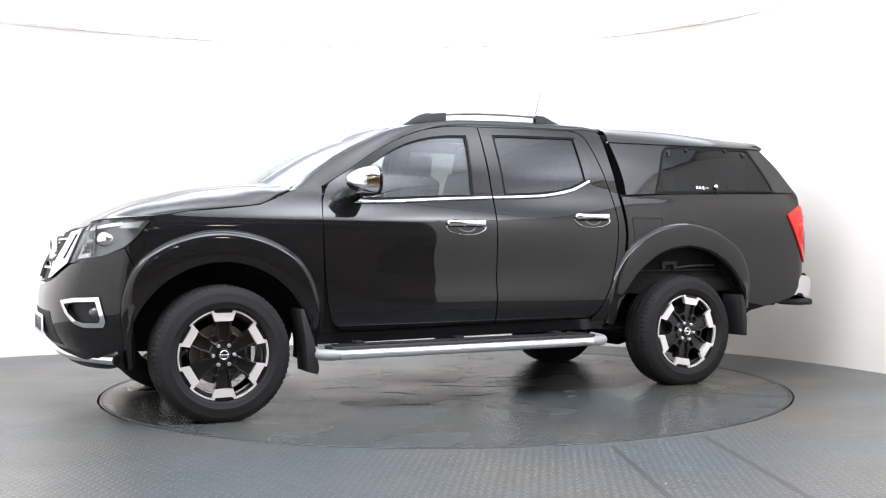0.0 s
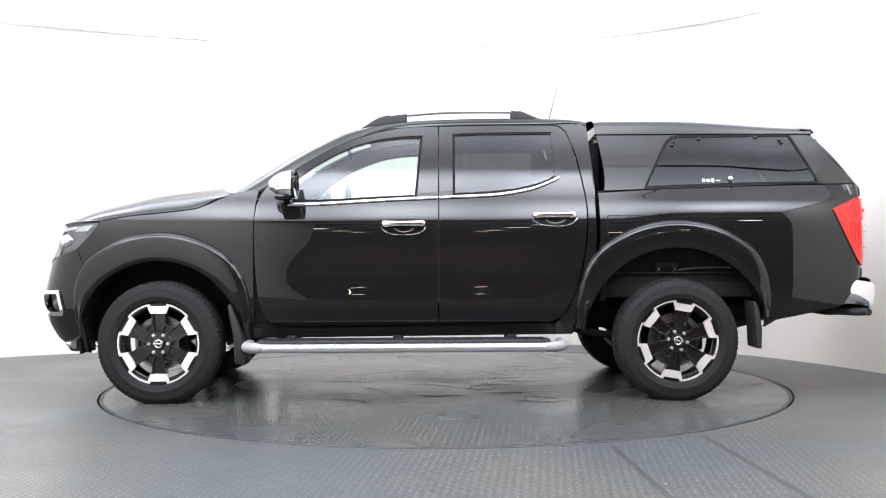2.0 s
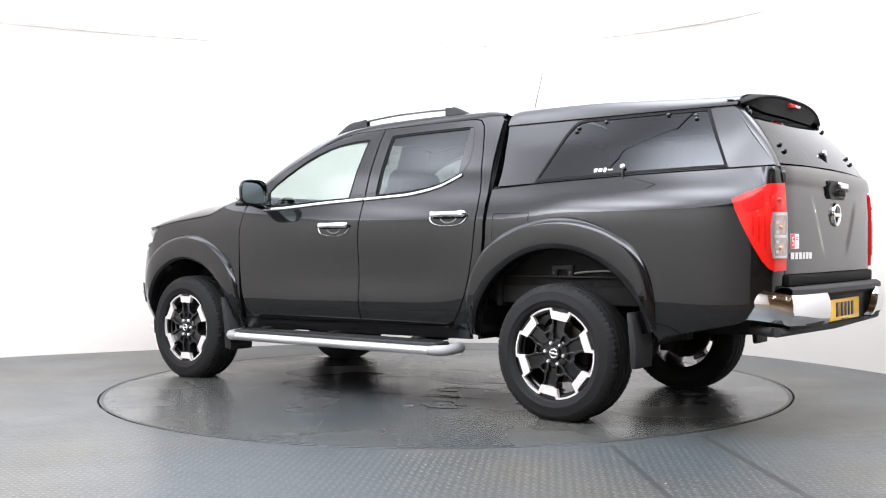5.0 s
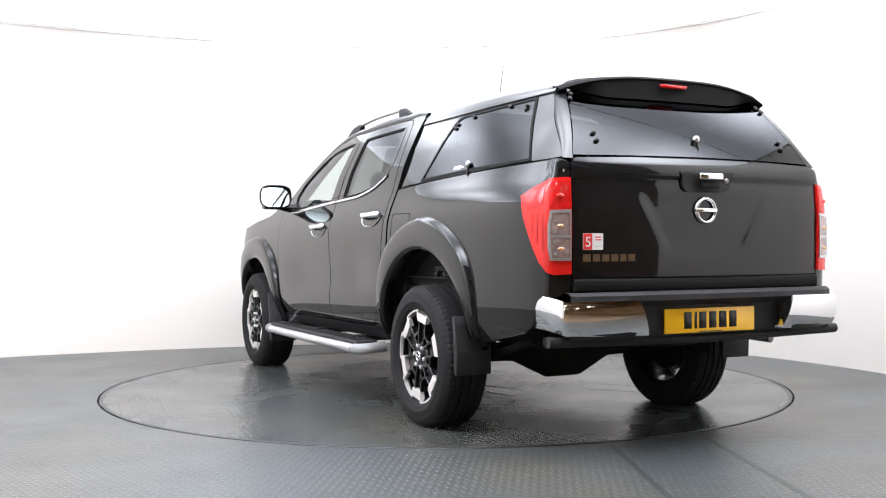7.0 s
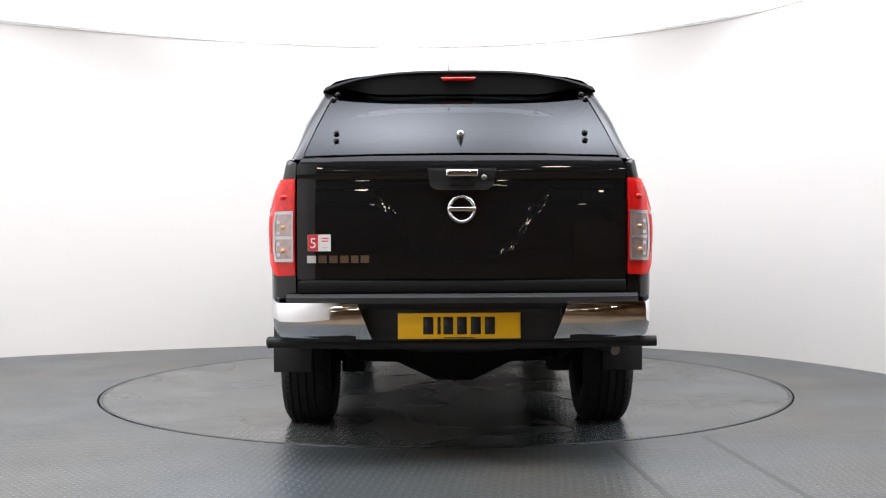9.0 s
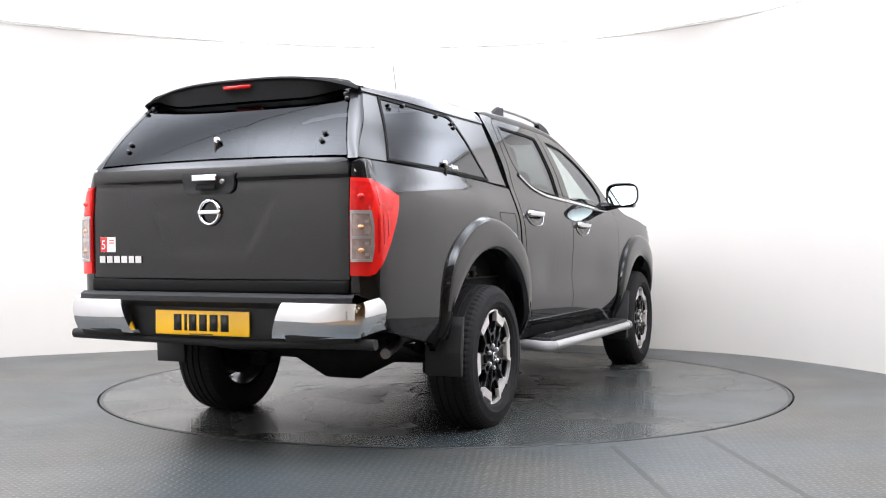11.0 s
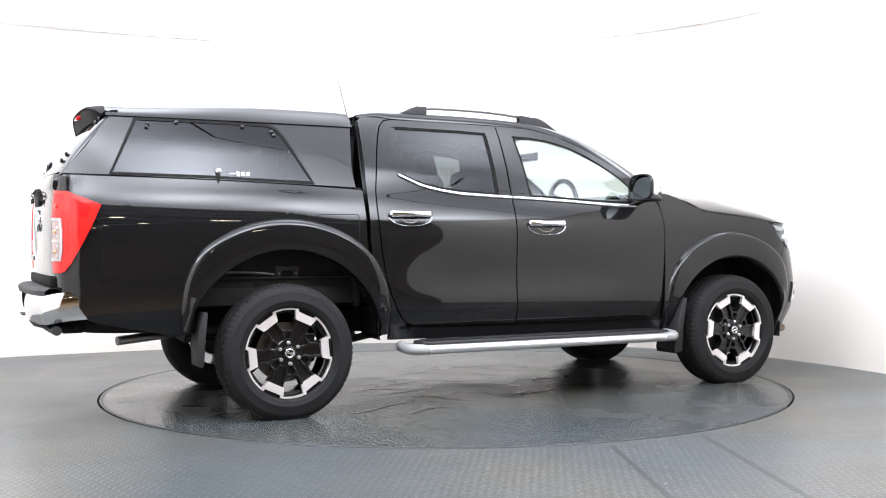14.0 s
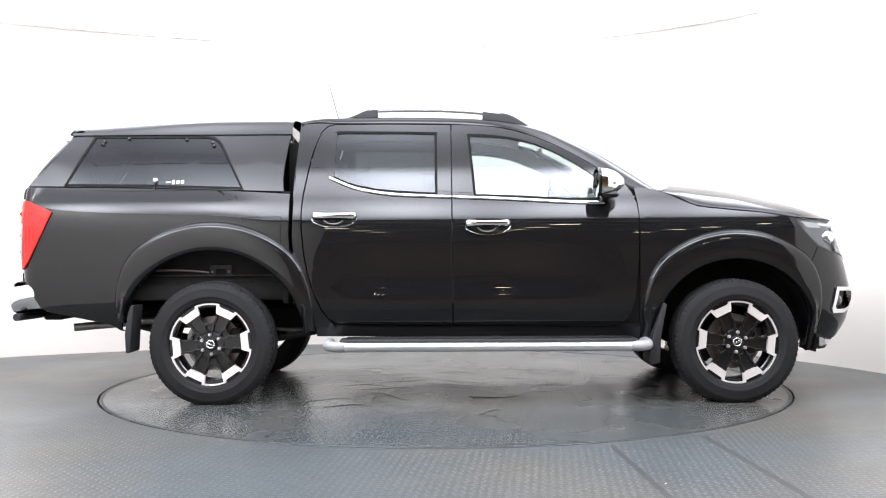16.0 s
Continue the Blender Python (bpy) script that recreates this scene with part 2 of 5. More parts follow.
def smoothstep(t):
    t = min(max(t, 0.0), 1.0)
    return t * t * (3 - 2 * t)


def catmull(pts, n=6):
    pts = [Vector(p) for p in pts]
    out = []
    for i in range(len(pts) - 1):
        a, b, c, d = pts[max(i - 1, 0)], pts[i], pts[i + 1], pts[min(i + 2, len(pts) - 1)]
        for k in range(n):
            t = k / n
            out.append(0.5 * ((2 * b) + (c - a) * t + (2 * a - 5 * b + 4 * c - d) * t * t + (3 * b - a - 3 * c + d) * t ** 3))
    out.append(pts[-1])
    return out


def sheet(outlines, fmap, ds=0.04, dz=0.04, w=0.0, depth=0.014, mirror=False):
    """A panel: flat outlines (outer, then holes) in (s, z), cut into a grid, with a turned-in edge, bent by fmap(s, z, w)."""
    bm = bmesh.new()
    edges = []
    for loop in outlines:
        vs = [bm.verts.new((p[0], 0, p[1])) for p in loop]
        edges += [bm.edges.new((vs[i], vs[(i + 1) % len(vs)])) for i in range(len(vs))]
    bmesh.ops.triangle_fill(bm, use_beauty=True, edges=edges, normal=(0, -1, 0))
    bm.normal_update()
    bmesh.ops.reverse_faces(bm, faces=[f for f in bm.faces if f.normal.y < 0])
    xs = [p[0] for p in outlines[0]]
    zs = [p[1] for p in outlines[0]]
    for lo, hi, step, nrm in ((min(xs), max(xs), ds, (1, 0, 0)), (min(zs), max(zs), dz, (0, 0, 1))):
        k = math.ceil(lo / step)
        while k * step < hi - 1e-4:
            co = (k * step, 0, 0) if nrm[0] else (0, 0, k * step)
            bmesh.ops.bisect_plane(bm, geom=bm.verts[:] + bm.edges[:] + bm.faces[:], plane_co=co, plane_no=nrm, dist=1e-5)
            k += 1
    rim = [e for e in bm.edges if len(e.link_faces) == 1]
    if depth:
        for e in rim:
            e.smooth = False
        got = bmesh.ops.extrude_edge_only(bm, edges=rim)
        for v in got["geom"]:
            if isinstance(v, bmesh.types.BMVert):
                v.co.y = -depth
    for v in bm.verts:
        v.co = fmap(v.co.x, v.co.z, w + v.co.y)
    if mirror:
        mirror_y(bm)
    return bm


def mirror_y(bm):
    """Flips a mesh to the other side."""
    for v in bm.verts:
        v.co.y = -v.co.y
    bmesh.ops.reverse_faces(bm, faces=bm.faces[:])
    return bm


def both(bm):
    """Adds the mirror image to the same mesh and welds the middle."""
    got = bmesh.ops.duplicate(bm, geom=bm.verts[:] + bm.edges[:] + bm.faces[:])
    vs = [g for g in got["geom"] if isinstance(g, bmesh.types.BMVert)]
    fs = [g for g in got["geom"] if isinstance(g, bmesh.types.BMFace)]
    for v in vs:
        v.co.y = -v.co.y
    bmesh.ops.reverse_faces(bm, faces=fs)
    bmesh.ops.remove_doubles(bm, verts=bm.verts[:], dist=0.0008)
    return bm


def box(x0, x1, y0, y1, z0, z1, bevel=0.0, seg=2, bm=None):
    bm = bm or bmesh.new()
    got = bmesh.ops.create_cube(bm, size=1.0)
    for v in got["verts"]:
        v.co = ((x0 + x1) / 2 + v.co.x * (x1 - x0), (y0 + y1) / 2 + v.co.y * (y1 - y0), (z0 + z1) / 2 + v.co.z * (z1 - z0))
    if bevel:
        es = list({e for v in got["verts"] for e in v.link_edges})
        bmesh.ops.bevel(bm, geom=es, offset=bevel, segments=seg, profile=0.5, affect="EDGES")
    return bm


def tube(pts, r, seg=14, cap=True, bm=None):
    """A round bar along points; r is one radius or one for each point."""
    bm = bm or bmesh.new()
    pts = [Vector(p) for p in pts]
    rs = r if isinstance(r, (list, tuple)) else [r] * len(pts)
    rings = []
    up = Vector((0, 0, 1))
    for i, p in enumerate(pts):
        d = (pts[min(i + 1, len(pts) - 1)] - pts[max(i - 1, 0)]).normalized()
        a = d.cross(up)
        if a.length < 1e-3:
            a = d.cross(Vector((0, 1, 0)))
        a.normalize()
        b = a.cross(d)
        rings.append([bm.verts.new(p + rs[i] * (math.cos(2 * math.pi * k / seg) * a + math.sin(2 * math.pi * k / seg) * b)) for k in range(seg)])
    for q, s in zip(rings, rings[1:]):
        for k in range(seg):
            bm.faces.new((q[k], q[(k + 1) % seg], s[(k + 1) % seg], s[k]))
    if cap:
        bm.faces.new(rings[0][::-1])
        bm.faces.new(rings[-1])
        sharpen(bm, 60)
    return bm


def loft(rows, bm=None, closed=False):
    """A surface through rows of equally many points."""
    bm = bm or bmesh.new()
    vr = [[bm.verts.new(p) for p in row] for row in rows]
    for a, b in zip(vr, vr[1:]):
        n = len(a)
        for k in range(n if closed else n - 1):
            bm.faces.new((a[k], a[(k + 1) % n], b[(k + 1) % n], b[k]))
    return bm


def lathe_y(profile, seg=64, bm=None, shape=None):
    """Turns (y, r) pairs about the Y axis."""
    rows = []
    for k in range(seg):
        a = 2 * math.pi * k / seg
        row = []
        for y, r in profile:
            rr = shape(y, r, a) if shape else r
            row.append((rr * math.cos(a), y, rr * math.sin(a)))
        rows.append(row)
    rows.append(rows[0])
    bm = loft(rows, bm)
    bmesh.ops.remove_doubles(bm, verts=bm.verts[:], dist=1e-6)
    return bm


def prism(outline, y0, y1, bevel=0.0, axis="y", bm=None):
    """A plate with an outline in (a, b), from y0 to y1 along an axis."""
    bm = bm or bmesh.new()

    def at(a, b, c):
        return (a, c, b) if axis == "y" else (c, a, b) if axis == "x" else (a, b, c)
    v0 = [bm.verts.new(at(a, b, y0)) for a, b in outline]
    v1 = [bm.verts.new(at(a, b, y1)) for a, b in outline]
    n = len(outline)
    fs = [bm.faces.new(v0[::-1]), bm.faces.new(v1)]
    for k in range(n):
        fs.append(bm.faces.new((v0[k], v0[(k + 1) % n], v1[(k + 1) % n], v1[k])))
    bmesh.ops.recalc_face_normals(bm, faces=fs)
    if bevel:
        es = list({e for f in fs for e in f.edges})
        bmesh.ops.bevel(bm, geom=es, offset=bevel, segments=2, profile=0.5, affect="EDGES")
    return bm


def ball(x, y, z, r, seg=12, squash=(1, 1, 1), bm=None):
    bm = bm or bmesh.new()
    got = bmesh.ops.create_uvsphere(bm, u_segments=seg, v_segments=max(6, seg // 2), radius=r)
    for v in got["verts"]:
        v.co = (x + v.co.x * squash[0], y + v.co.y * squash[1], z + v.co.z * squash[2])
    return bm


# ---- the studio ----
WALL_H = 2.93
WALL_PTS = [(-1.32, -5.5), (-1.47, -4.8), (-1.80, -4.2), (-2.6, -3.88), (-3.45, -3.3), (-4.2, -2.25), (-4.62, -1.1), (-4.72, 0.25), (-4.4, 1.2), (-3.87, 1.77), (-3.25, 2.12),
            (-2.47, 2.47), (-1.6, 2.76), (-0.6, 2.95), (0.5, 2.9), (1.3, 2.64), (1.95, 2.26), (2.47, 1.81), (2.85, 1.25),
            (3.2, 0.4), (3.42, -0.6), (3.5, -1.8), (3.49, -3.0), (3.46, -3.7)]


def studio():
    path = catmull([(x, y, 0) for x, y in WALL_PTS], 8)
    normals = []
    for i in range(len(path)):
        d = (path[min(i + 1, len(path) - 1)] - path[max(i - 1, 0)]).normalized()
        normals.append(Vector((-d.y, d.x, 0)))
    rows = []
    for p, n in zip(path, normals):
        q = p + n * 0.12
        rows.append([(p.x, p.y, -0.02), (p.x, p.y, WALL_H), (q.x, q.y, WALL_H), (q.x, q.y, -0.02)])
    bm = loft(rows, closed=True)
    bmesh.ops.recalc_face_normals(bm, faces=bm.faces[:])
    wall = link("wall_round", sharpen(bm), M_WALL)
    tagged(wall, "curved white painted studio wall round the turntable", "wall", kind="structure")
    # thin cove strip along the top of the wall
    rows = []
    for p, n in zip(path, normals):
        a, b = p - n * 0.002, p - n * 0.014
        rows.append([(a.x, a.y, WALL_H - 0.012), (b.x, b.y, WALL_H - 0.012), (b.x, b.y, WALL_H + 0.01), (a.x, a.y, WALL_H + 0.01)])
    tagged(link("trim", sharpen(loft(rows, closed=True)), M_TRIMWHITE), "thin pale strip where wall meets ceiling", "trim", kind="structure")
    # luminous stretch ceiling
    bm = bmesh.new()
    lo = [bm.verts.new((p.x + n.x * 0.1, p.y + n.y * 0.1, WALL_H + 0.012)) for p, n in zip(path, normals) if p.y > -4.0]
    bm.faces.new(lo)
    bmesh.ops.triangulate(bm, faces=bm.faces[:])
    tagged(link("ceiling", bm, M_CEIL, smooth=False), "glowing white stretch ceiling above the turntable", "ceiling", kind="structure")
    tagged(link("trim", box(-3.0, 3.45, -2.008, -2.0, WALL_H - 0.004, WALL_H + 0.010), M_SEAM, smooth=False), "thin dark joint across the stretch ceiling", "trim", kind="structure")
    # floor with a round hole for the turntable
    bm = bmesh.new()
    seg = 160
    ring = [bm.verts.new(((DISC_R + 0.013) * math.cos(2 * math.pi * k / seg), (DISC_R + 0.013) * math.sin(2 * math.pi * k / seg), 0)) for k in range(seg)]
    low = [bm.verts.new((v.co.x, v.co.y, -0.08)) for v in ring]
    outer = []
    for k in range(seg):
        a = 2 * math.pi * k / seg
        s = 24.0 / max(abs(math.cos(a)), abs(math.sin(a)))
        outer.append(bm.verts.new((s * math.cos(a), s * math.sin(a), 0)))
    for k in range(seg):
        j = (k + 1) % seg
        bm.faces.new((ring[k], outer[k], outer[j], ring[j]))
        bm.faces.new((ring[k], ring[j], low[j], low[k]))
    bm.faces.new(low)
    tagged(link("floor", sharpen(bm), M_FLOOR), "dark grey tread-pattern studio floor, worn and slightly shiny", "floor", kind="structure")
    # the dark workshop in front of the studio
    shell = (("wall_west", -7.6, -7.45, -23, 5), ("wall_east", 7.45, 7.6, -23, 5), ("wall_south", -7.45, 7.45, -23, -22.85), ("wall_north", -7.45, 7.45, 4.85, 5))
    for name, x0, x1, y0, y1 in shell:
        tagged(link(name, box(x0, x1, y0, y1, 0.003, 5.0), M_GARAGE, smooth=False), "dark brown workshop wall in shade", "wall", kind="structure")
    tagged(link("ceiling_workshop", box(-7.6, 7.6, -23, 5, 5.003, 5.1), M_GARAGE, smooth=False), "dark workshop ceiling", "ceiling", kind="structure")
    for by in (-8.0, -11.2, -14.4, -17.6, -20.8):
        tagged(link("beam", box(-7.44, 7.44, by, by + 0.18, 4.15, 4.50, 0.01), M_TRIMWHITE, smooth=False), "pale roof beam across the workshop", "beam", kind="structure")
    for x0, x1 in ((-7.44, -3.2), (2.9, 7.44)):
        tagged(link("wall_partition", box(x0, x1, -13.2, -13.05, 0.006, 1.25), M_PARTITION, smooth=False), "low tan partition in the workshop", "wall", kind="structure")
    tagged(link("floor_workshop", box(-7.45, 7.45, -22.85, -4.06, -0.05, 0.004), M_SHOPFLOOR, smooth=False), "brown dusty concrete workshop floor", "floor", kind="structure")
    sign = tagged(new("exit_sign"), "small glowing red sign on the dark workshop wall", "sign")
    part("sign_box", box(-0.32, 0.32, -0.06, 0.0, -0.05, 0.05, 0.006), M_PLASTIC, sign)
    part("sign_face", box(-0.30, 0.30, 0.0012, 0.008, -0.035, 0.035), M_REDLIGHT, sign, "glowing red face")
    sign.matrix_basis = pose(1.3, -22.78, 2.6)
    tagged(link("wall_header", box(-7.4, 7.4, -4.06, -3.98, WALL_H + 0.03, 4.995), M_GARAGE, smooth=False), "dark header above the studio opening", "wall", kind="structure")


def bay_lamp(x, y, z):
    """Round workshop lamp on a rod: dished reflector with a glowing disc."""
    root = tagged(new("bay_lamp"), "round bright bay lamp hanging in the dark workshop", "lamp", "workshop bay lamps")
    rings = ((0.06, 0.16), (0.10, 0.14), (0.24, 0.02), (0.25, 0.0), (0.235, 0.0), (0.225, 0.02))
    seg = 32
    rows = [[(r * math.cos(2 * math.pi * k / seg), r * math.sin(2 * math.pi * k / seg), h) for k in range(seg)] for r, h in rings]
    part("reflector", sharpen(loft(rows, closed=True)), M_ALU, root)
    bm = bmesh.new()
    bmesh.ops.create_circle(bm, cap_ends=True, radius=0.22, segments=seg)
    bmesh.ops.translate(bm, verts=bm.verts[:], vec=(0, 0, 0.012))
    part("bulb_disc", bm, M_STRIP, root, "glowing disc", smooth=False)
    part("rod", box(-0.01, 0.01, -0.01, 0.01, 0.15, 5.003 - z), M_STEEL, root)
    root.matrix_basis = pose(x, y, z)
    return root




studio()
for ly, lz in ((-8.4, 3.55), (-12.2, 3.6), (-16.0, 3.65), (-19.8, 3.6)):
    for lx in (-5.2, -1.9, 1.5, 4.8):
        bay_lamp(lx + 0.12 * math.sin(3 * ly + lx), ly + 0.2 * math.sin(5 * lx), lz)


def turntable():
    root = tagged(new("turntable"), "round steel turntable plate with worn tread pattern, flush with the floor", "turntable")
    seg = 160
    bm = bmesh.new()
    ring = [bm.verts.new((DISC_R * math.cos(2 * math.pi * k / seg), DISC_R * math.sin(2 * math.pi * k / seg), 0)) for k in range(seg)]
    low = [bm.verts.new((v.co.x, v.co.y, -0.05)) for v in ring]
    bm.faces.new(ring)
    for k in range(seg):
        bm.faces.new((ring[k], low[k], low[(k + 1) % seg], ring[(k + 1) % seg]))
    part("plate", sharpen(bm), M_DISC, root)
    rows = []
    for k in range(seg + 1):
        a = 2 * math.pi * k / seg
        rows.append([(r * math.cos(a), r * math.sin(a), z) for r, z in ((DISC_R - 0.022, 0.0004), (DISC_R - 0.020, 0.0022), (DISC_R - 0.002, 0.0022), (DISC_R, 0.0))])
    part("edge_ring", sharpen(loft(rows)), M_SEAM, root, "worn steel edge ring")
    # creases in the sheet covering
    rnd = random.Random(5)
    for k in range(22):
        a, d = rnd.uniform(0, 2 * math.pi), rnd.uniform(0.1, 1.5)
        cx, cy, turn, ln = d * math.cos(a), d * math.sin(a), rnd.gauss(0.0, 0.35), rnd.uniform(0.22, 0.6)
        rows = []
        for i in range(17):
            t = -1 + i / 8
            hgt = 0.0028 * (1 - t * t) ** 0.8 * rnd.uniform(0.85, 1.0)
            bend = 0.06 * math.sin(2.2 * t + k)
            rows.append([(cx + ln / 2 * t * math.cos(turn) - (bend + w) * math.sin(turn), cy + ln / 2 * t * math.sin(turn) + (bend + w) * math.cos(turn), z)
                         for w, z in ((-0.03, 0.0003), (-0.015, hgt * 0.35 + 0.0003), (-0.005, hgt * 0.9 + 0.0003), (0.004, hgt + 0.0003), (0.013, hgt * 0.5 + 0.0003), (0.028, 0.0003))])
        part("crease", loft(rows), M_DISC, root, "raised crease in the covering")
    return root


table = turntable()


def floor_seam(a, b, width, material, label):
    """A joint or worn strip in the floor, a couple of millimetres proud."""
    a, b = Vector((*a, 0)), Vector((*b, 0))
    d = (b - a).normalized()
    n = Vector((-d.y, d.x, 0)) * width / 2
    rows = []
    for k in range(41):
        p = a + (b - a) * k / 40
        wob = 1 + 0.25 * math.sin(k * 2.7) * math.sin(k * 0.9)
        rows.append([(p - n * wob) + Vector((0, 0, 0.0003)), (p - n * wob * 0.7) + Vector((0, 0, 0.0007)), (p + n * wob * 0.7) + Vector((0, 0, 0.0007)), (p + n * wob) + Vector((0, 0, 0.0003))])
    tagged(link("trim", loft(rows), material), label, "floor seam", kind="structure")


floor_seam((0.78, -2.22), (0.86, -3.75), 0.03, M_WELD, "dark weld seam across the tread floor")
floor_seam((1.27, -1.99), (1.36, -3.4), 0.035, M_WELD, "dark weld seam across the tread floor")

# ---- the truck ----
# half plan of the body at its widest, from the middle of the tail to the middle of the nose
PLAN = catmull([(-2.792, 0, 0), (-2.79, 0.3, 0), (-2.783, 0.55, 0), (-2.772, 0.69, 0), (-2.745, 0.785, 0), (-2.69, 0.829, 0), (-2.6, 0.847, 0), (-2.45, 0.859, 0),
                (-2.2, 0.869, 0), (-1.8, 0.872, 0), (-1.2, 0.875, 0), (-0.4, 0.876, 0), (0.4, 0.876, 0), (1.0, 0.876, 0), (1.5, 0.876, 0), (1.85, 0.873, 0),
                (2.05, 0.858, 0), (2.18, 0.815, 0), (2.28, 0.745, 0), (2.35, 0.645, 0), (2.40, 0.48, 0), (2.43, 0.26, 0), (2.44, 0, 0)], 10)
_len = [0.0]
for _a, _b in zip(PLAN, PLAN[1:]):
    _len.append(_len[-1] + (_b - _a).length)
_zero = float(np.interp(0.0, [p.x for p in PLAN], _len))
PLAN_S = np.array(_len) - _zero
PLAN_X = np.array([p.x for p in PLAN])
PLAN_Y = np.array([p.y for p in PLAN])
_tx, _ty = np.gradient(PLAN_X, PLAN_S), np.gradient(PLAN_Y, PLAN_S)
PLAN_NX, PLAN_NY = -_ty, _tx
S_TAIL, S_NOSE = float(PLAN_S[0]), float(PLAN_S[-1])

side_in = curve([(0.30, 0.10), (0.42, 0.065), (0.50, 0.030), (0.58, 0.010), (0.70, 0.002), (0.85, 0.0), (0.95, 0.0005), (1.0, 0.002), (1.06, 0.006), (1.10, 0.013), (1.14, 0.025), (1.18, 0.039),
                 (1.22, 0.055), (1.26, 0.072), (1.32, 0.094), (1.40, 0.119), (1.50, 0.163), (1.60, 0.212), (1.68, 0.257), (1.74, 0.30), (1.80, 0.36)])
bed_in = curve([(0.30, 0.10), (0.42, 0.065), (0.50, 0.030), (0.58, 0.010), (0.70, 0.002), (0.85, 0.0), (1.0, 0.001), (1.06, 0.0035), (1.10, 0.008), (1.14, 0.016), (1.18, 0.028),
                (1.22, 0.044), (1.26, 0.066), (1.32, 0.094), (1.40, 0.119), (1.50, 0.163), (1.80, 0.36)])
rear_in = curve([(0.3, 0.05), (0.6, 0.018), (0.8, 0.006), (0.95, 0.001), (1.08, 0.0), (1.17, 0.004), (1.25, 0.010), (1.30, 0.017), (1.32, 0.026), (1.5, 0.12)])
front_in = curve([(0.30, 0.14), (0.38, 0.078), (0.49, 0.018), (0.58, 0.002), (0.66, 0.0), (0.75, 0.018), (0.85, 0.048), (0.95, 0.098), (1.06, 0.155), (1.15, 0.22)])
door_hollow = curve([(0.58, 0.0), (0.62, 0.06), (0.67, 0.50), (0.72, 0.88), (0.77, 1.0), (0.84, 0.80), (0.91, 0.42), (0.97, 0.12), (1.02, 0.0)])
HUB_Z = 0.362
ARCHES = ((1.578, 0.50, 0.675), (-1.578, 0.565, 0.735))
s_of_x = lambda x: float(np.interp(x, PLAN_X, PLAN_S))


def skin(s, z, w=0.0):
    """A place on the body: s along the plan, height z, w out of the surface."""
    x, y = float(np.interp(s, PLAN_S, PLAN_X)), float(np.interp(s, PLAN_S, PLAN_Y))
    nx, ny = float(np.interp(s, PLAN_S, PLAN_NX)), float(np.interp(s, PLAN_S, PLAN_NY))
    k = math.hypot(nx, ny) or 1.0
    nx, ny = nx / k, ny / k
    bed = smoothstep((-1.15 - x) / 0.5)
    inset = ny * ny * (side_in(z) * (1 - bed) + bed_in(z) * bed) + (nx * nx) * (rear_in(z) if nx < 0 else front_in(z))
    # hollow pressed into the doors above the lower crease
    hollow = 0.0
    if -1.0 < x < 1.0 and 0.60 < z < 1.02:
        hollow = 0.016 * door_hollow(z) * smoothstep((0.97 - x) / 0.62) * smoothstep((x + 1.0) / 0.45)
    d = w - inset - hollow
    return Vector((x + nx * d, y + ny * d, z))


def arc(cx, r, a0, a1, n=24, rz=1.0):
    return [(cx + r * math.cos(radians(a0 + (a1 - a0) * k / n)), HUB_Z + rz * r * math.sin(radians(a0 + (a1 - a0) * k / n))) for k in range(n + 1)]


def smooth_loop(pts, n=5):
    return [(p.x, p.y) for p in catmull([(a, b, 0) for a, b in pts], n)]


truck = tagged(new("pickup_truck"), "black double-cab pickup truck with a hard canopy and chrome trim", "pickup truck")


def pair(name, make, material, parent=truck, label="", smooth=True):
    """The same part on both sides."""
    a = part(name, make(False), material, parent, label, smooth)
    b = part(name, make(True), material, parent, label, smooth)
    return a, b


def flip(bm, m):
    return mirror_y(bm) if m else bm


G = 0.004   # half a shut line
# -- door outlines
BELT = [(-0.873, 1.368), (-0.80, 1.335), (-0.72, 1.304), (-0.60, 1.278), (-0.469, 1.261), (-0.30, 1.253), (-0.125, 1.246), (0.10, 1.237),
        (0.35, 1.224), (0.55, 1.212), (0.70, 1.207), (0.80, 1.207)]
FRONT_DOOR = [(-0.122 + G, 0.47), (0.5, 0.462), (0.84, 0.458), (0.90, 0.472), (0.945, 0.52), (0.975, 0.62), (0.992, 0.80), (1.0, 1.0), (1.0, 1.12),
              (0.992, 1.20), (0.965, 1.27), (0.93, 1.318), (0.79, 1.405), (0.68, 1.475), (0.58, 1.534), (0.49, 1.58), (0.40, 1.620), (0.27, 1.665), (0.126, 1.694), (0.0, 1.704), (-0.128 + G, 1.706)]
FRONT_PANE = [(0.008, 1.25), (0.22, 1.242), (0.45, 1.229), (0.60, 1.222), (0.76, 1.222), (0.785, 1.26), (0.80, 1.318), (0.74, 1.375), (0.66, 1.435), (0.576, 1.488), (0.49, 1.537),
              (0.40, 1.577), (0.31, 1.606), (0.228, 1.625), (0.10, 1.641), (-0.028, 1.646)]
REAR_DOOR = [(-0.122 - G, 0.47), (-0.128 - G, 1.706), (-0.5, 1.712), (-0.84, 1.711), (-0.895, 1.70), (-0.93, 1.665), (-0.955, 1.60), (-0.982, 1.50), (-1.005, 1.38), (-1.026, 1.26),
             (-1.033, 1.16), (-1.03, 1.05), (-1.015, 0.90), (-0.99, 0.77), (-0.955, 0.66), (-0.91, 0.565), (-0.87, 0.51), (-0.81, 0.482), (-0.5, 0.474)]
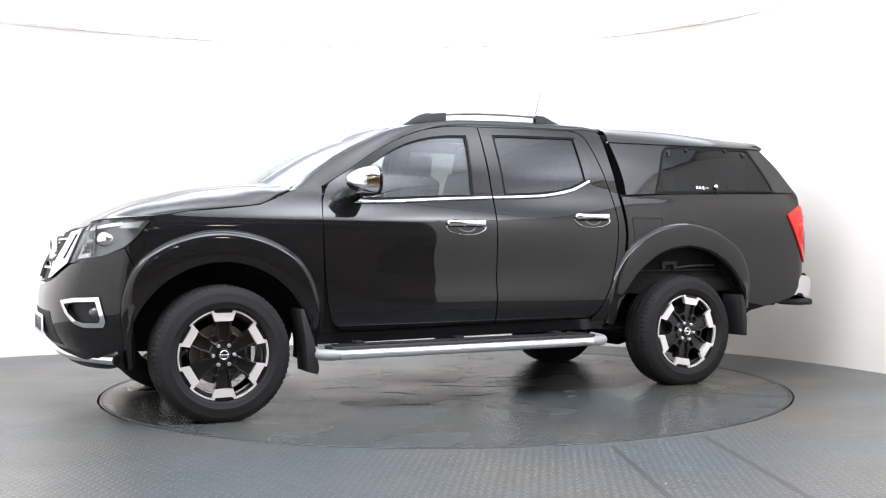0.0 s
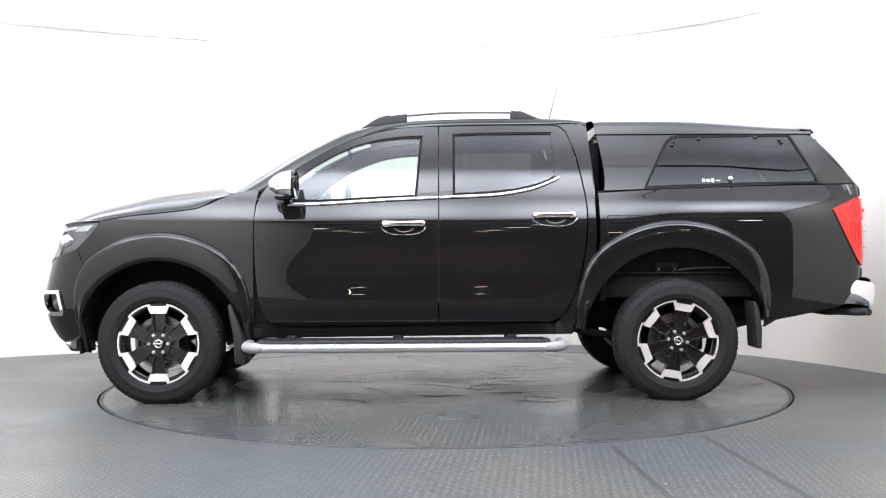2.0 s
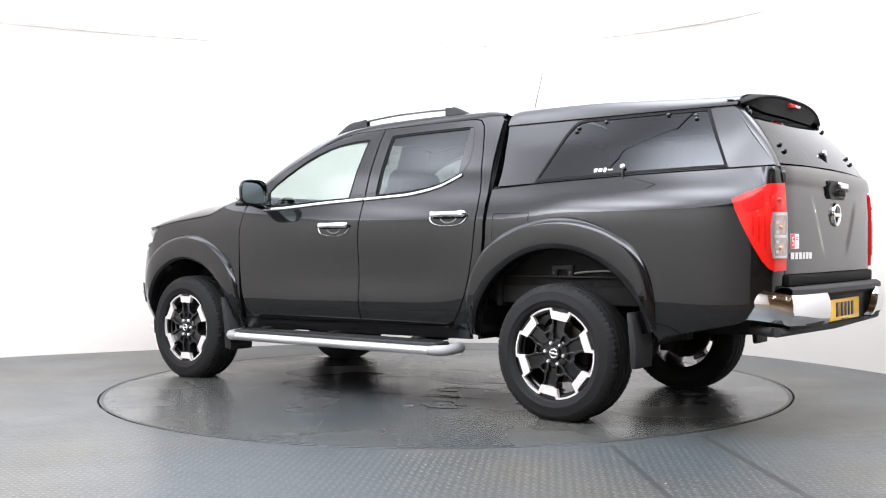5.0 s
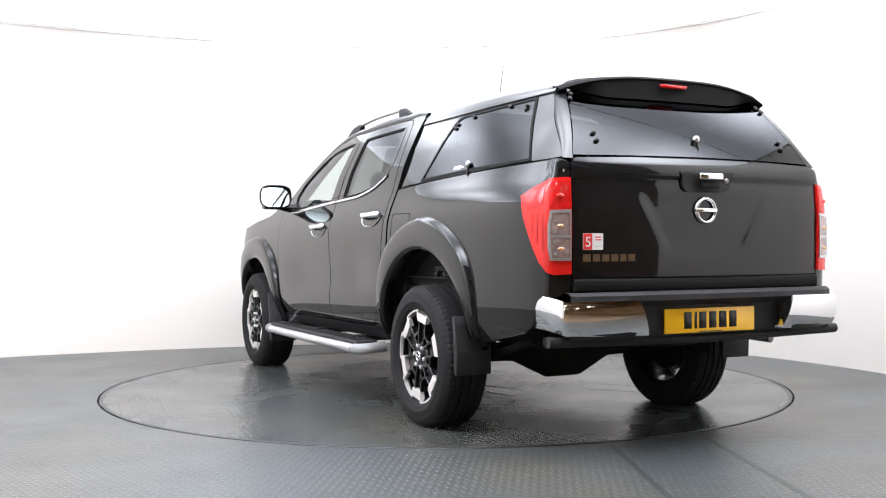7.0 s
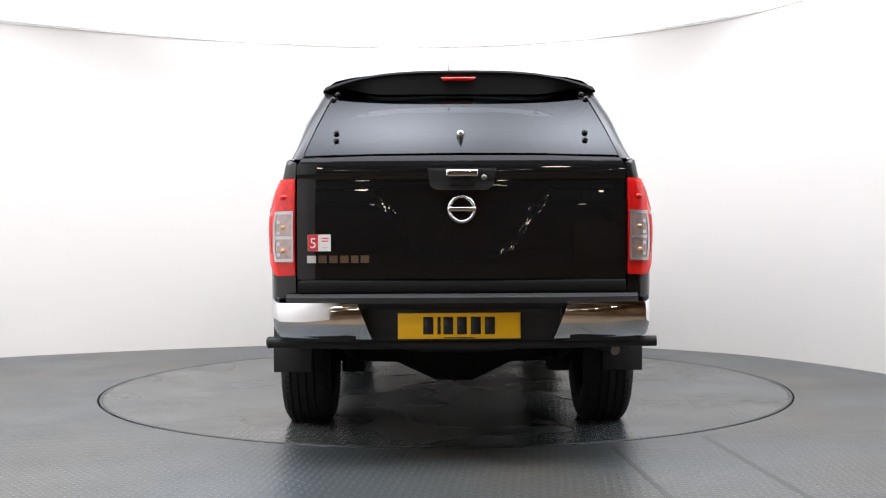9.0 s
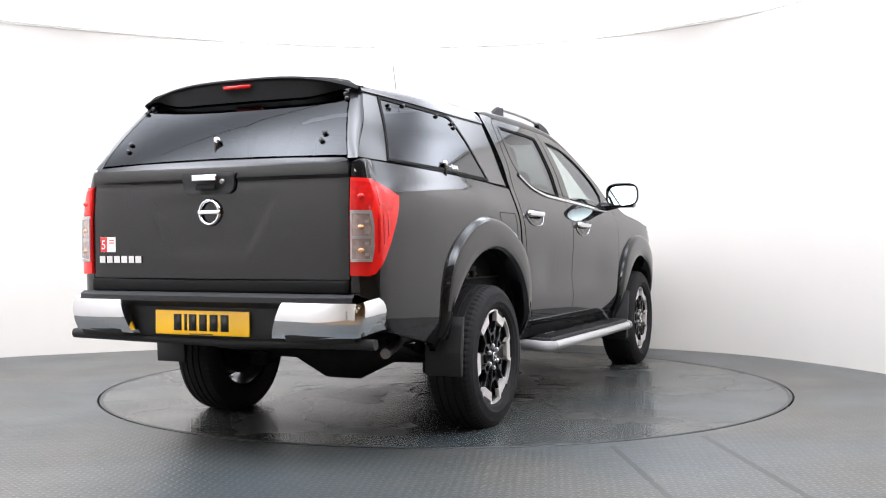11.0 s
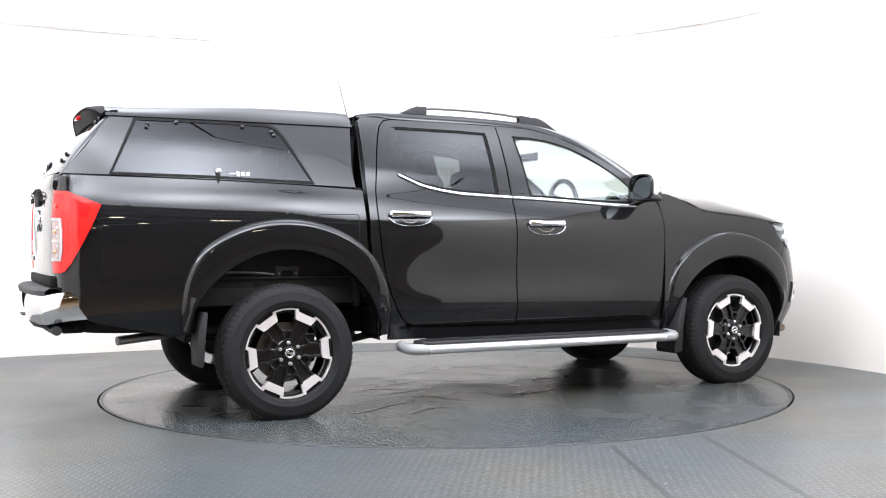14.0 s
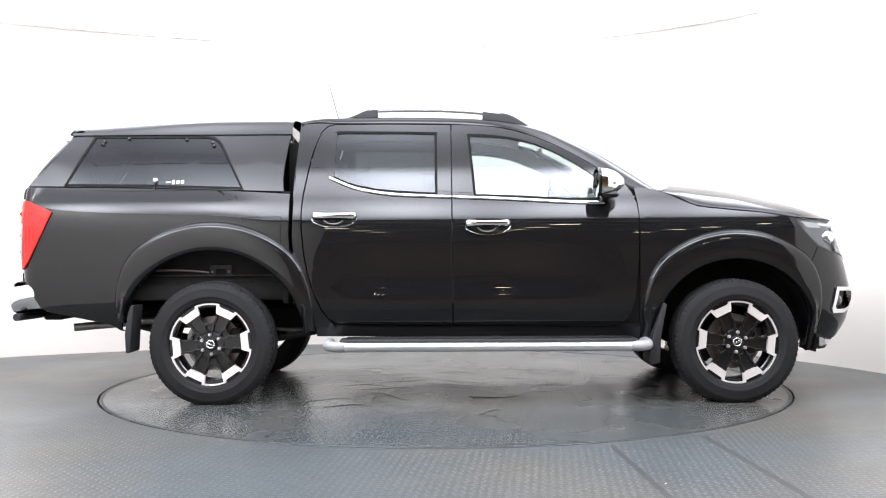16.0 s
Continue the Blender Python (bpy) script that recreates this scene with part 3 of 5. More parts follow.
REAR_PANE = [(-0.212, 1.258), (-0.45, 1.271), (-0.60, 1.288), (-0.72, 1.314), (-0.80, 1.344), (-0.87, 1.382), (-0.905, 1.44), (-0.900, 1.54), (-0.875, 1.64), (-0.855, 1.664), (-0.82, 1.668), (-0.4, 1.664), (-0.216, 1.657)]


def door(name, outline, pane, glass_outline, pane_mat, m, label):
    skin_bm = sheet([outline, pane], skin, 0.03, 0.016, mirror=m)
    d = part(name, skin_bm, M_PAINT, truck, label)
    part("window_pane", sheet([glass_outline], skin, 0.08, 0.04, w=-0.010, depth=0.004, mirror=m), pane_mat, d)
    # dark rubber frame inside the opening
    cx = sum(p[0] for p in pane) / len(pane)
    cz = sum(p[1] for p in pane) / len(pane)
    inner = [(cx + (a - cx) * 0.965, cz + (b - cz) * 0.93) for a, b in pane]
    part("window_seal", sheet([pane, inner], skin, 0.06, 0.05, w=-0.004, depth=0.008, mirror=m), M_SEAL, d)
    return d


def handle(x, z, parent, m):
    """Chrome grip across an oval black cup; a thin chrome lip runs round the cup's lower half."""
    zc = z - 0.006

    def oval(k):
        return [(x + 0.138 * k * math.copysign(abs(math.cos(a)) ** 0.85, math.cos(a)), zc + 0.053 * k * math.sin(a)) for a in [2 * math.pi * n / 32 for n in range(32)]]
    part("handle_rim", sheet([oval(1.0), oval(0.94)], skin, 0.3, 0.3, w=0.003, depth=0.003, mirror=m), M_PAINT, parent)
    part("handle_cup", sheet([oval(0.94)], skin, 0.05, 0.03, w=0.0015, depth=0.001, mirror=m), M_GLOSSBLACK, parent)
    dish = []
    for k in range(25):
        a = math.pi * (1.0 + k / 24)
        cx, cz = 0.138 * math.copysign(abs(math.cos(a)) ** 0.85, math.cos(a)), 0.053 * math.sin(a)
        dish.append([skin(x + cx * q, zc + cz * q, w) for q, w in ((1.0, 0.003), (0.992, 0.006), (0.972, 0.006), (0.962, 0.002))])
    part("cup_lip", flip(loft(dish), m), M_CHROME, parent)
    dish = []
    for k in range(13):
        a = math.pi * (1.1 + 0.8 * k / 12)
        dish.append([skin(x - 0.004 + rx * math.cos(a), z - 0.004 + rz * math.sin(a), w) for rx, rz, w in ((0.064, 0.040, 0.002), (0.060, 0.037, 0.005), (0.056, 0.033, 0.002))])
    part("cup_lip", flip(loft(dish), m), M_STEEL, parent)
    rows = []
    for k in range(19):
        t = k / 18
        px = x - 0.134 + 0.268 * t
        lift = 0.012 + 0.024 * math.sin(math.pi * t) ** 0.5
        hh = 0.0155 + 0.005 * abs(1 - 2 * t) ** 2 - (0.009 if k in (0, 18) else 0)
        c = skin(px, z + 0.011, lift)
        rows.append([(c.x, c.y + 0.009 * math.cos(a), c.z + hh * math.sin(a)) for a in [2 * math.pi * j / 12 for j in range(12)]])
    bm = loft(rows, closed=True)
    bm.faces.new(bm.verts[:12])
    bm.faces.new(bm.verts[-12:])
    bmesh.ops.recalc_face_normals(bm, faces=bm.faces[:])
    part("handle", flip(bm, m), M_CHROME, parent, "chrome door handle")
    lock = skin(x + 0.10, z + 0.011, 0.030)
    part("key_plate", flip(ball(lock.x, lock.y, lock.z, 0.011, 10, (1.2, 0.4, 0.7)), m), M_STEEL, parent)


for m in (False, True):
    fd = door("front_door", FRONT_DOOR, FRONT_PANE, FRONT_PANE, M_GLASS, m, "black front door with clear window and chrome handle")
    rd = door("rear_door", REAR_DOOR, REAR_PANE, REAR_PANE, M_PRIVACY, m, "black rear door with tinted window and chrome handle")
    handle(0.09, 1.073, fd, m)
    handle(-0.835, 1.122, rd, m)
    # quarter blank behind the rear pane
    part("quarter_blank", sheet([[(-0.845, 1.372), (-0.872, 1.384), (-0.905, 1.44), (-0.900, 1.54), (-0.875, 1.64), (-0.86, 1.66), (-0.838, 1.66)]], skin, 0.05, 0.05, w=0.002, depth=0.01, mirror=m), M_GLOSSBLACK, rd)
    part("pillar_trim", sheet([[(-0.128 - G, 1.28), (-0.21, 1.285), (-0.214, 1.64), (-0.128 - G, 1.645)]], skin, 0.05, 0.05, w=0.003, depth=0.003, mirror=m), M_GLOSSBLACK, rd)
    part("pillar_trim", sheet([[(-0.122 + G, 1.275), (0.002, 1.27), (-0.032, 1.632), (-0.126 + G, 1.64)]], skin, 0.05, 0.05, w=0.003, depth=0.003, mirror=m), M_GLOSSBLACK, fd)
    # chrome waist line
    for dd, lo, hi in ((rd, -0.873, -0.128), (fd, -0.116, 0.80)):
        f = curve(BELT)
        rows = []
        n = 36
        for k in range(n + 1):
            x = lo + (hi - lo) * k / n
            z = f(x)
            h = 0.0095
            rows.append([skin(x, z - h, 0.001), skin(x, z - h, 0.007), skin(x, z, 0.010), skin(x, z + h, 0.007), skin(x, z + h, 0.001)])
        part("waist_strip", flip(loft(rows), m), M_CHROME, dd, "chrome waist strip")

# -- cab sides behind the doors and above them
CAB_SIDE = [(-0.83, 0.455), (-0.87, 0.50), (-0.917, 0.56), (-0.963, 0.657), (-0.998, 0.768), (-1.023, 0.90), (-1.038, 1.05), (-1.041, 1.16), (-1.034, 1.262), (-1.013, 1.382),
            (-0.99, 1.502), (-0.963, 1.603), (-0.938, 1.668), (-0.90, 1.706), (-0.845, 1.719), (-0.95, 1.735), (-1.04, 1.728), (-1.068, 1.69), (-1.075, 1.5), (-1.085, 1.25), (-1.09, 1.0), (-1.06, 0.72), (-1.01, 0.58), (-0.95, 0.455)]
pair("cab_side", lambda m: sheet([CAB_SIDE], skin, 0.04, 0.04, depth=0.03, mirror=m), M_PAINT)
pair("hinge_pillar", lambda m: sheet([[(0.86, 0.42), (1.10, 0.42), (1.14, 1.24), (0.95, 1.30), (0.86, 1.20)]], skin, 0.06, 0.06, w=-0.034, depth=0.0, mirror=m), M_DARK)
pair("latch_pillar", lambda m: sheet([[(-0.24, 0.45), (0.0, 0.45), (0.0, 1.24), (-0.24, 1.25)]], skin, 0.06, 0.06, w=-0.034, depth=0.0, mirror=m), M_DARK)
pair("sill", lambda m: sheet([[(-0.95, 0.40), (1.05, 0.385), (1.05, 0.452), (0.86, 0.450), (-0.82, 0.470), (-0.95, 0.452)]], skin, 0.1, 0.03, w=-0.006, depth=0.03, mirror=m), M_SATIN)

EDGE = curve([(-1.08, 1.715), (-0.95, 1.722), (-0.862, 1.716), (-0.128, 1.711), (0.126, 1.699), (0.27, 1.670), (0.40, 1.625), (0.49, 1.585), (0.58, 1.539), (0.68, 1.480), (0.79, 1.410), (0.935, 1.322), (1.0, 1.288), (1.10, 1.255)])
RAILZ = curve([(-1.08, 1.720), (-1.03, 1.740), (-0.9, 1.757), (-0.48, 1.765), (-0.12, 1.757), (0.10, 1.745), (0.24, 1.729), (0.36, 1.702), (0.45, 1.677), (0.60, 1.608), (0.77, 1.519), (0.92, 1.425), (1.02, 1.358), (1.10, 1.302), (1.16, 1.262)])
RAILY = curve([(-1.08, 0.555), (0.24, 0.555), (0.45, 0.562), (0.77, 0.605), (1.02, 0.655), (1.10, 0.675), (1.16, 0.69)])


def cantrail(m):
    """Roof side and windscreen pillar, from the door seam up to the roof."""
    rows = []
    for k in range(61):
        x = -1.07 + (1.12 + 1.07) * k / 60
        a = skin(x, EDGE(x), 0.0)
        b = Vector((x + 0.02 * smoothstep((x - 0.2) / 0.5), RAILY(x), RAILZ(x)))
        row = [skin(x, EDGE(x), -0.015)]
        mid = (a + b) / 2 + Vector((0.0, 0.010, 0.010))
        for j in range(9):
            t = j / 8
            row.append((1 - t) ** 2 * a + 2 * t * (1 - t) * (2 * mid - (a + b) / 2) + t * t * b)
        row.append(b + Vector((0, -0.004, -0.012)))
        rows.append(row)
    return flip(sharpen(loft(rows), 50), m)


pair("roof_side", cantrail, M_PAINT)


def roof():
    rows = []
    for k in range(31):
        x = -1.07 + (0.36 + 1.07) * k / 30
        row = []
        for j in range(25):
            u = -1 + 2 * j / 24
            y = RAILY(x) * u
            bulge = 0.034 * (1 - abs(u) ** 2.2) * (0.45 + 0.55 * smoothstep((x + 1.08) / 0.2))
            row.append((x + 0.10 * (1 - u * u) * smoothstep((x - 0.1) / 0.26), y, RAILZ(x) + bulge - 0.001 - 0.018 * (1 - u * u) * smoothstep((x - 0.1) / 0.26)))
        rows.append(row)
    return loft(rows)


part("roof", roof(), M_PAINT, truck)


def windscreen():
    rows = []
    for k in range(25):
        x = 0.362 + (1.125 - 0.362) * k / 24
        row = []
        for j in range(25):
            u = -1 + 2 * j / 24
            c = 1 - u * u
            row.append((x + c * (0.10 + 0.06 * k / 24) + 0.012, RAILY(x) * u, RAILZ(x) + 0.016 * c + 0.002))
        rows.append(row)
    return loft(rows)


part("windscreen", windscreen(), M_GLASS, truck, "clear windscreen")
rows = []
for k in range(25):
    u = -1 + 2 * k / 24
    c = 1 - u * u
    rows.append([(1.13 + 0.16 * c, 0.70 * u, 1.258 + 0.018 * c), (1.20 + 0.16 * c, 0.73 * u, 1.24 + 0.02 * c), (1.30 + 0.12 * c, 0.75 * u, 1.20 + 0.02 * c), (1.32 + 0.1 * c, 0.76 * u, 1.1)])
part("cowl", loft(rows), M_PLASTIC, truck)

# cab back with its window
CB = [(-0.80, 0.60), (0.80, 0.60), (0.80, 1.20), (0.74, 1.35), (0.60, 1.66), (0.545, 1.722), (0.3, 1.742), (0, 1.75), (-0.3, 1.742), (-0.545, 1.722), (-0.60, 1.66), (-0.74, 1.35), (-0.80, 1.20)]
CBW = [(-0.56, 1.30), (0.56, 1.30), (0.50, 1.60), (-0.50, 1.60)]
cabback = part("cab_back", sheet([CB, CBW], lambda s, z, w: Vector((-1.075 + 0.02 * smoothstep((z - 1.3) / 0.4) + w, s, z)), 0.2, 0.2, depth=0.02), M_PAINT, truck)
part("rear_pane", sheet([CBW], lambda s, z, w: Vector((-1.065 + w, s, z)), 0.5, 0.5, depth=0.004), M_PRIVACY, cabback)


# -- bonnet
hood_rear_z = curve([(0.0, 1.272), (0.10, 1.245), (0.25, 1.187), (0.45, 1.168), (0.7, 1.149), (1.0, 1.117)])
hood_mid_z = curve([(1.15, 1.338), (1.30, 1.329), (1.65, 1.295), (1.83, 1.256), (2.0, 1.216), (2.12, 1.168), (2.20, 1.124), (2.26, 1.082), (2.31, 1.054)])
hood_front_x = curve([(0.0, 2.315), (0.26, 2.30), (0.45, 2.262), (0.58, 2.215), (0.68, 2.15), (0.76, 2.06), (0.82, 1.935)])
hood_half = curve([(0.0, 0.755), (0.12, 0.80), (0.25, 0.835), (0.5, 0.842), (0.8, 0.846), (1.0, 0.848)])


front_edge_z = curve([(1.93, 1.114), (2.05, 1.106), (2.2, 1.097), (2.36, 1.083), (2.48, 1.064), (2.6, 1.057), (3.2, 1.055)])


def hood():
    edge = []
    n = 24
    for j in range(n + 1):
        sj = 1.93 + (S_NOSE - 1.93) * (1 - (1 - j / n) ** 1.0)
        p = skin(sj, front_edge_z(sj), 0.002)
        edge.append(p)
    ym = edge[0].y
    half = [(p.y / ym, p) for p in edge]
    half[-1] = (0.0, Vector((edge[-1].x, 0, edge[-1].z)))
    full = [(-u, Vector((p.x, -p.y, p.z))) for u, p in half] + [(u, p) for u, p in reversed(half[:-1])]
    rows = []
    for k in range(41):
        v = k / 40
        row = []
        for u, p in full:
            au = abs(u)
            xr = 1.31 - 0.145 * au ** 2.5
            x = xr + (p.x - xr) * v
            y = hood_half(v) * u if v < 1 else p.y

            def height(xx, vv):
                zz = hood_rear_z(vv)
                return zz + (hood_mid_z(xx) - zz) * (1 - au ** 3.6)
            z = height(x, v) + (p.z - height(p.x, 1.0)) * v ** 5
            z += 0.007 * (smoothstep((au - 0.50) / 0.08) - smoothstep((au - 0.62) / 0.2)) * (1 - v)
            row.append((x, y, z))
        rows.append(row)
    bm = loft(rows)
    rim = [e for e in bm.edges if len(e.link_faces) == 1]
    for e in rim:
        e.smooth = False
    got = bmesh.ops.extrude_edge_only(bm, edges=rim)
    for v in got["geom"]:
        if isinstance(v, bmesh.types.BMVert):
            v.co = v.co + Vector((-0.012, -0.006 * (1 if v.co.y > 0 else -1), -0.012))
    return bm


part("bonnet", hood(), M_PAINT, truck, "glossy black bonnet")

# -- front wings
FENDER = ([(1.005, 0.50), (1.03, 0.44), (1.098, 0.44)] + [p for p in arc(1.578, 0.50, 171, 75, 30)]
          + [(p[0], p[1]) for p in arc(1.578, 0.50, 74, 36, 10)]
          + [(2.02, 0.81), (2.082, 0.943), (2.015, 1.005), (1.960, 1.070), (1.938, 1.105), (1.90, 1.112), (1.75, 1.137), (1.60, 1.150), (1.45, 1.166), (1.36, 1.178), (1.27, 1.213), (1.19, 1.252),
             (1.155, 1.268), (1.10, 1.285), (1.02, 1.296), (0.985, 1.290), (0.999, 1.20), (1.005, 1.10), (1.005, 0.9)])
pair("front_wing", lambda m: sheet([FENDER], skin, 0.022, 0.022, depth=0.03, mirror=m), M_PAINT, label="black front wing with flared wheel arch")

# -- front bumper with arch ends
BUMP = (arc(1.578, 0.50, 35, 6, 8) + [(2.075, 0.37), (2.16, 0.35), (2.3, 0.36), (2.45, 0.39), (2.6, 0.40), (S_NOSE, 0.40), (S_NOSE, 0.735), (2.75, 0.765), (2.55, 0.83), (2.50, 0.852), (2.35, 0.870), (2.2, 0.900), (2.088, 0.940), (2.025, 0.81)])
FOG = [(2.225, 0.678), (2.36, 0.674), (2.47, 0.660), (2.425, 0.60), (2.365, 0.555), (2.31, 0.537), (2.212, 0.537), (2.197, 0.56)]
bumper = part("front_bumper", both(sheet([BUMP, FOG], skin, 0.025, 0.025, depth=0.03)), M_PAINT, truck)
for m in (False, True):
    c = (2.31, 0.608)
    outer = [(c[0] + (a - c[0]) * 1.10, c[1] + (b - c[1]) * 1.14) for a, b in FOG]
    inner = [(c[0] + (a - c[0]) * 0.86, c[1] + (b - c[1]) * 0.80) for a, b in FOG]
    part("fog_surround", sheet([outer, inner], skin, 0.04, 0.04, w=0.012, depth=0.03, mirror=m), M_CHROME, bumper, "chrome fog lamp surround")
    part("fog_recess", sheet([FOG], skin, 0.05, 0.05, w=-0.035, depth=0.0, mirror=m), M_PLASTIC, bumper)
    p = skin(2.25, 0.605, -0.02)
    part("fog_lamp", flip(ball(p.x, p.y, p.z, 0.036, 14), m), M_LAMPGREY, bumper)
part("lower_intake", both(sheet([[(2.62, 0.42), (S_NOSE, 0.42), (S_NOSE, 0.60), (2.70, 0.60)]], skin, 0.05, 0.05, w=0.004, depth=0.02)), M_PLASTIC, bumper)
part("chin", both(sheet([[(2.03, 0.335), (2.2, 0.30), (2.45, 0.30), (S_NOSE, 0.30), (S_NOSE, 0.41), (2.5, 0.40), (2.3, 0.365), (2.08, 0.372)]], skin, 0.04, 0.04, w=-0.012, depth=0.05)), M_PLASTIC, bumper)
nudge = []
for y in (0.78, 0.72, 0.60, 0.35, 0.0, -0.35, -0.60, -0.72, -0.78):
    nudge.append((2.12 + 0.20 * (1 - (abs(y) / 0.78) ** 2.6), y, 0.352))
part("styling_bar", tube(catmull(nudge, 5), 0.027, 14), M_CHROME, truck, "polished steel tube under the front bumper")
fplate = part("front_plate", box(2.436, 2.446, -0.26, 0.26, 0.46, 0.572, 0.003), M_WHITE, truck, "white front number plate")
for y0, wd in ((-0.20, 0.05), (-0.13, 0.05), (-0.06, 0.05), (0.03, 0.05), (0.10, 0.05), (0.17, 0.05)):
    part("plate_bar", box(2.4465, 2.4475, y0, y0 + wd * 0.8, 0.478, 0.554), M_BLACKINK, fplate)

# -- grille
grille = part("grille", both(sheet([[(2.515, 0.855), (2.75, 0.775), (S_NOSE, 0.745), (S_NOSE, 1.045), (2.62, 1.05), (2.50, 1.055)]], skin, 0.05, 0.03, w=-0.02, depth=0.03)), M_PLASTIC, truck)
for m in (False, True):
    loop = [(2.505, 0.862), (2.70, 0.79), (2.80, 0.775), (2.78, 0.86), (2.74, 1.035), (2.51, 1.052)]
    hole = [(2.575, 0.885), (2.615, 0.875), (2.585, 1.02), (2.55, 1.022)]
    part("grille_wing", sheet([loop, hole], skin, 0.03, 0.03, w=0.012, depth=0.03, mirror=m), M_CHROME, grille, "chrome grille wing")
for zz in (0.83, 0.87, 0.91, 0.95, 0.99):
    part("grille_slat", both(sheet([[(2.80, zz), (S_NOSE, zz), (S_NOSE, zz + 0.014), (2.80, zz + 0.014)]], skin, 0.05, 0.05, w=0.004, depth=0.02)), M_CHROME if zz in (0.83, 0.99) else M_PLASTIC, grille)
bm = lathe_y([(-0.01, 0.075), (0.012, 0.082), (0.016, 0.095), (0.012, 0.104), (-0.01, 0.106)], 40)
for v in bm.verts:
    v.co = Vector((2.36 + v.co.y, v.co.x, 0.915 + v.co.z))
part("grille_emblem", bm, M_CHROME, grille, "plain chrome ring emblem")

# -- headlamps
HEAD = [(1.94, 1.103), (1.968, 1.070), (2.022, 1.005), (2.092, 0.947), (2.2, 0.906), (2.35, 0.877), (2.495, 0.862), (2.49, 0.95), (2.47, 1.052), (2.36, 1.075), (2.2, 1.09), (2.05, 1.10)]
for m in (False, True):
    h = part("headlamp", sheet([HEAD], skin, 0.03, 0.03, w=-0.03, depth=0.03, mirror=m), M_LAMPBOWL, truck, "smoked headlamp with chrome running light")
    part("lamp_cover", sheet([HEAD], skin, 0.03, 0.03, w=0.003, depth=0.01, mirror=m), M_LAMPCOVER, h)
    part("running_light", sheet([[(2.44, 0.885), (2.30, 0.895), (2.31, 0.915), (2.40, 0.912), (2.385, 1.03), (2.41, 1.035)]], skin, 0.03, 0.03, w=-0.012, depth=0.012, mirror=m), M_CLEAR, h)
    part("running_light", sheet([[(2.40, 1.045), (2.10, 1.078), (2.10, 1.062), (2.38, 1.028)]], skin, 0.03, 0.03, w=-0.012, depth=0.012, mirror=m), M_CHROME, h)
    p = skin(2.20, 0.988, -0.040)
    part("projector", flip(ball(p.x, p.y, p.z, 0.052, 18, (1, 1, 0.9)), m), M_CHROME, h)
    part("lamp_divider", sheet([[(2.275, 0.905), (2.262, 0.908), (2.272, 1.06), (2.285, 1.058)]], skin, 0.05, 0.03, w=-0.010, depth=0.018, mirror=m), M_GLOSSBLACK, h)
    part("upper_reflector", sheet([[(1.985, 1.085), (2.10, 1.072), (2.12, 1.045), (2.02, 1.048)]], skin, 0.05, 0.03, w=-0.010, depth=0.012, mirror=m), M_CLEAR, h)
    p = skin(2.34, 0.96, -0.04)
    part("projector", flip(ball(p.x, p.y, p.z, 0.040, 18), m), M_LAMPGREY, h)

# -- load bed sides
BED = ([(-1.112, 1.268), (-1.112, 1.0), (-1.085, 0.72), (-1.03, 0.57), (-0.965, 0.44), (-1.03, 0.42)] + arc(-1.578, 0.565, 8, 172, 44)
       + [(-2.12, 0.44), (-2.20, 0.482), (-2.40, 0.522), (-2.58, 0.56), (-2.62, 0.58), (-2.70, 0.70), (S_TAIL + 0.74, 0.735), (S_TAIL + 0.722, 0.735), (S_TAIL + 0.722, 1.305), (S_TAIL + 0.76, 1.318), (-2.70, 1.318),
          (-2.55, 1.315), (-2.0, 1.306), (-1.5, 1.29)])
FLAP = [(-1.395, 1.122), (-1.388, 1.124), (-1.165, 1.126), (-1.158, 1.118), (-1.160, 0.94), (-1.172, 0.928), (-1.25, 0.934), (-1.345, 0.955), (-1.395, 0.995)]


def bed_side(m):
    return sheet([BED], skin, 0.022, 0.022, depth=0.03, mirror=m)


pair("bed_side", bed_side, M_PAINT, label="black load bed side with flared wheel arch")


def flap(m):
    c = (-1.277, 1.03)
    big = [(c[0] + (a - c[0]) * 1.03, c[1] + (b - c[1]) * 1.035) for a, b in FLAP]
    return sheet([big, FLAP], skin, 0.03, 0.03, w=0.0012, depth=0.001, mirror=m)


pair("filler_flap_seam", flap, M_DARK)

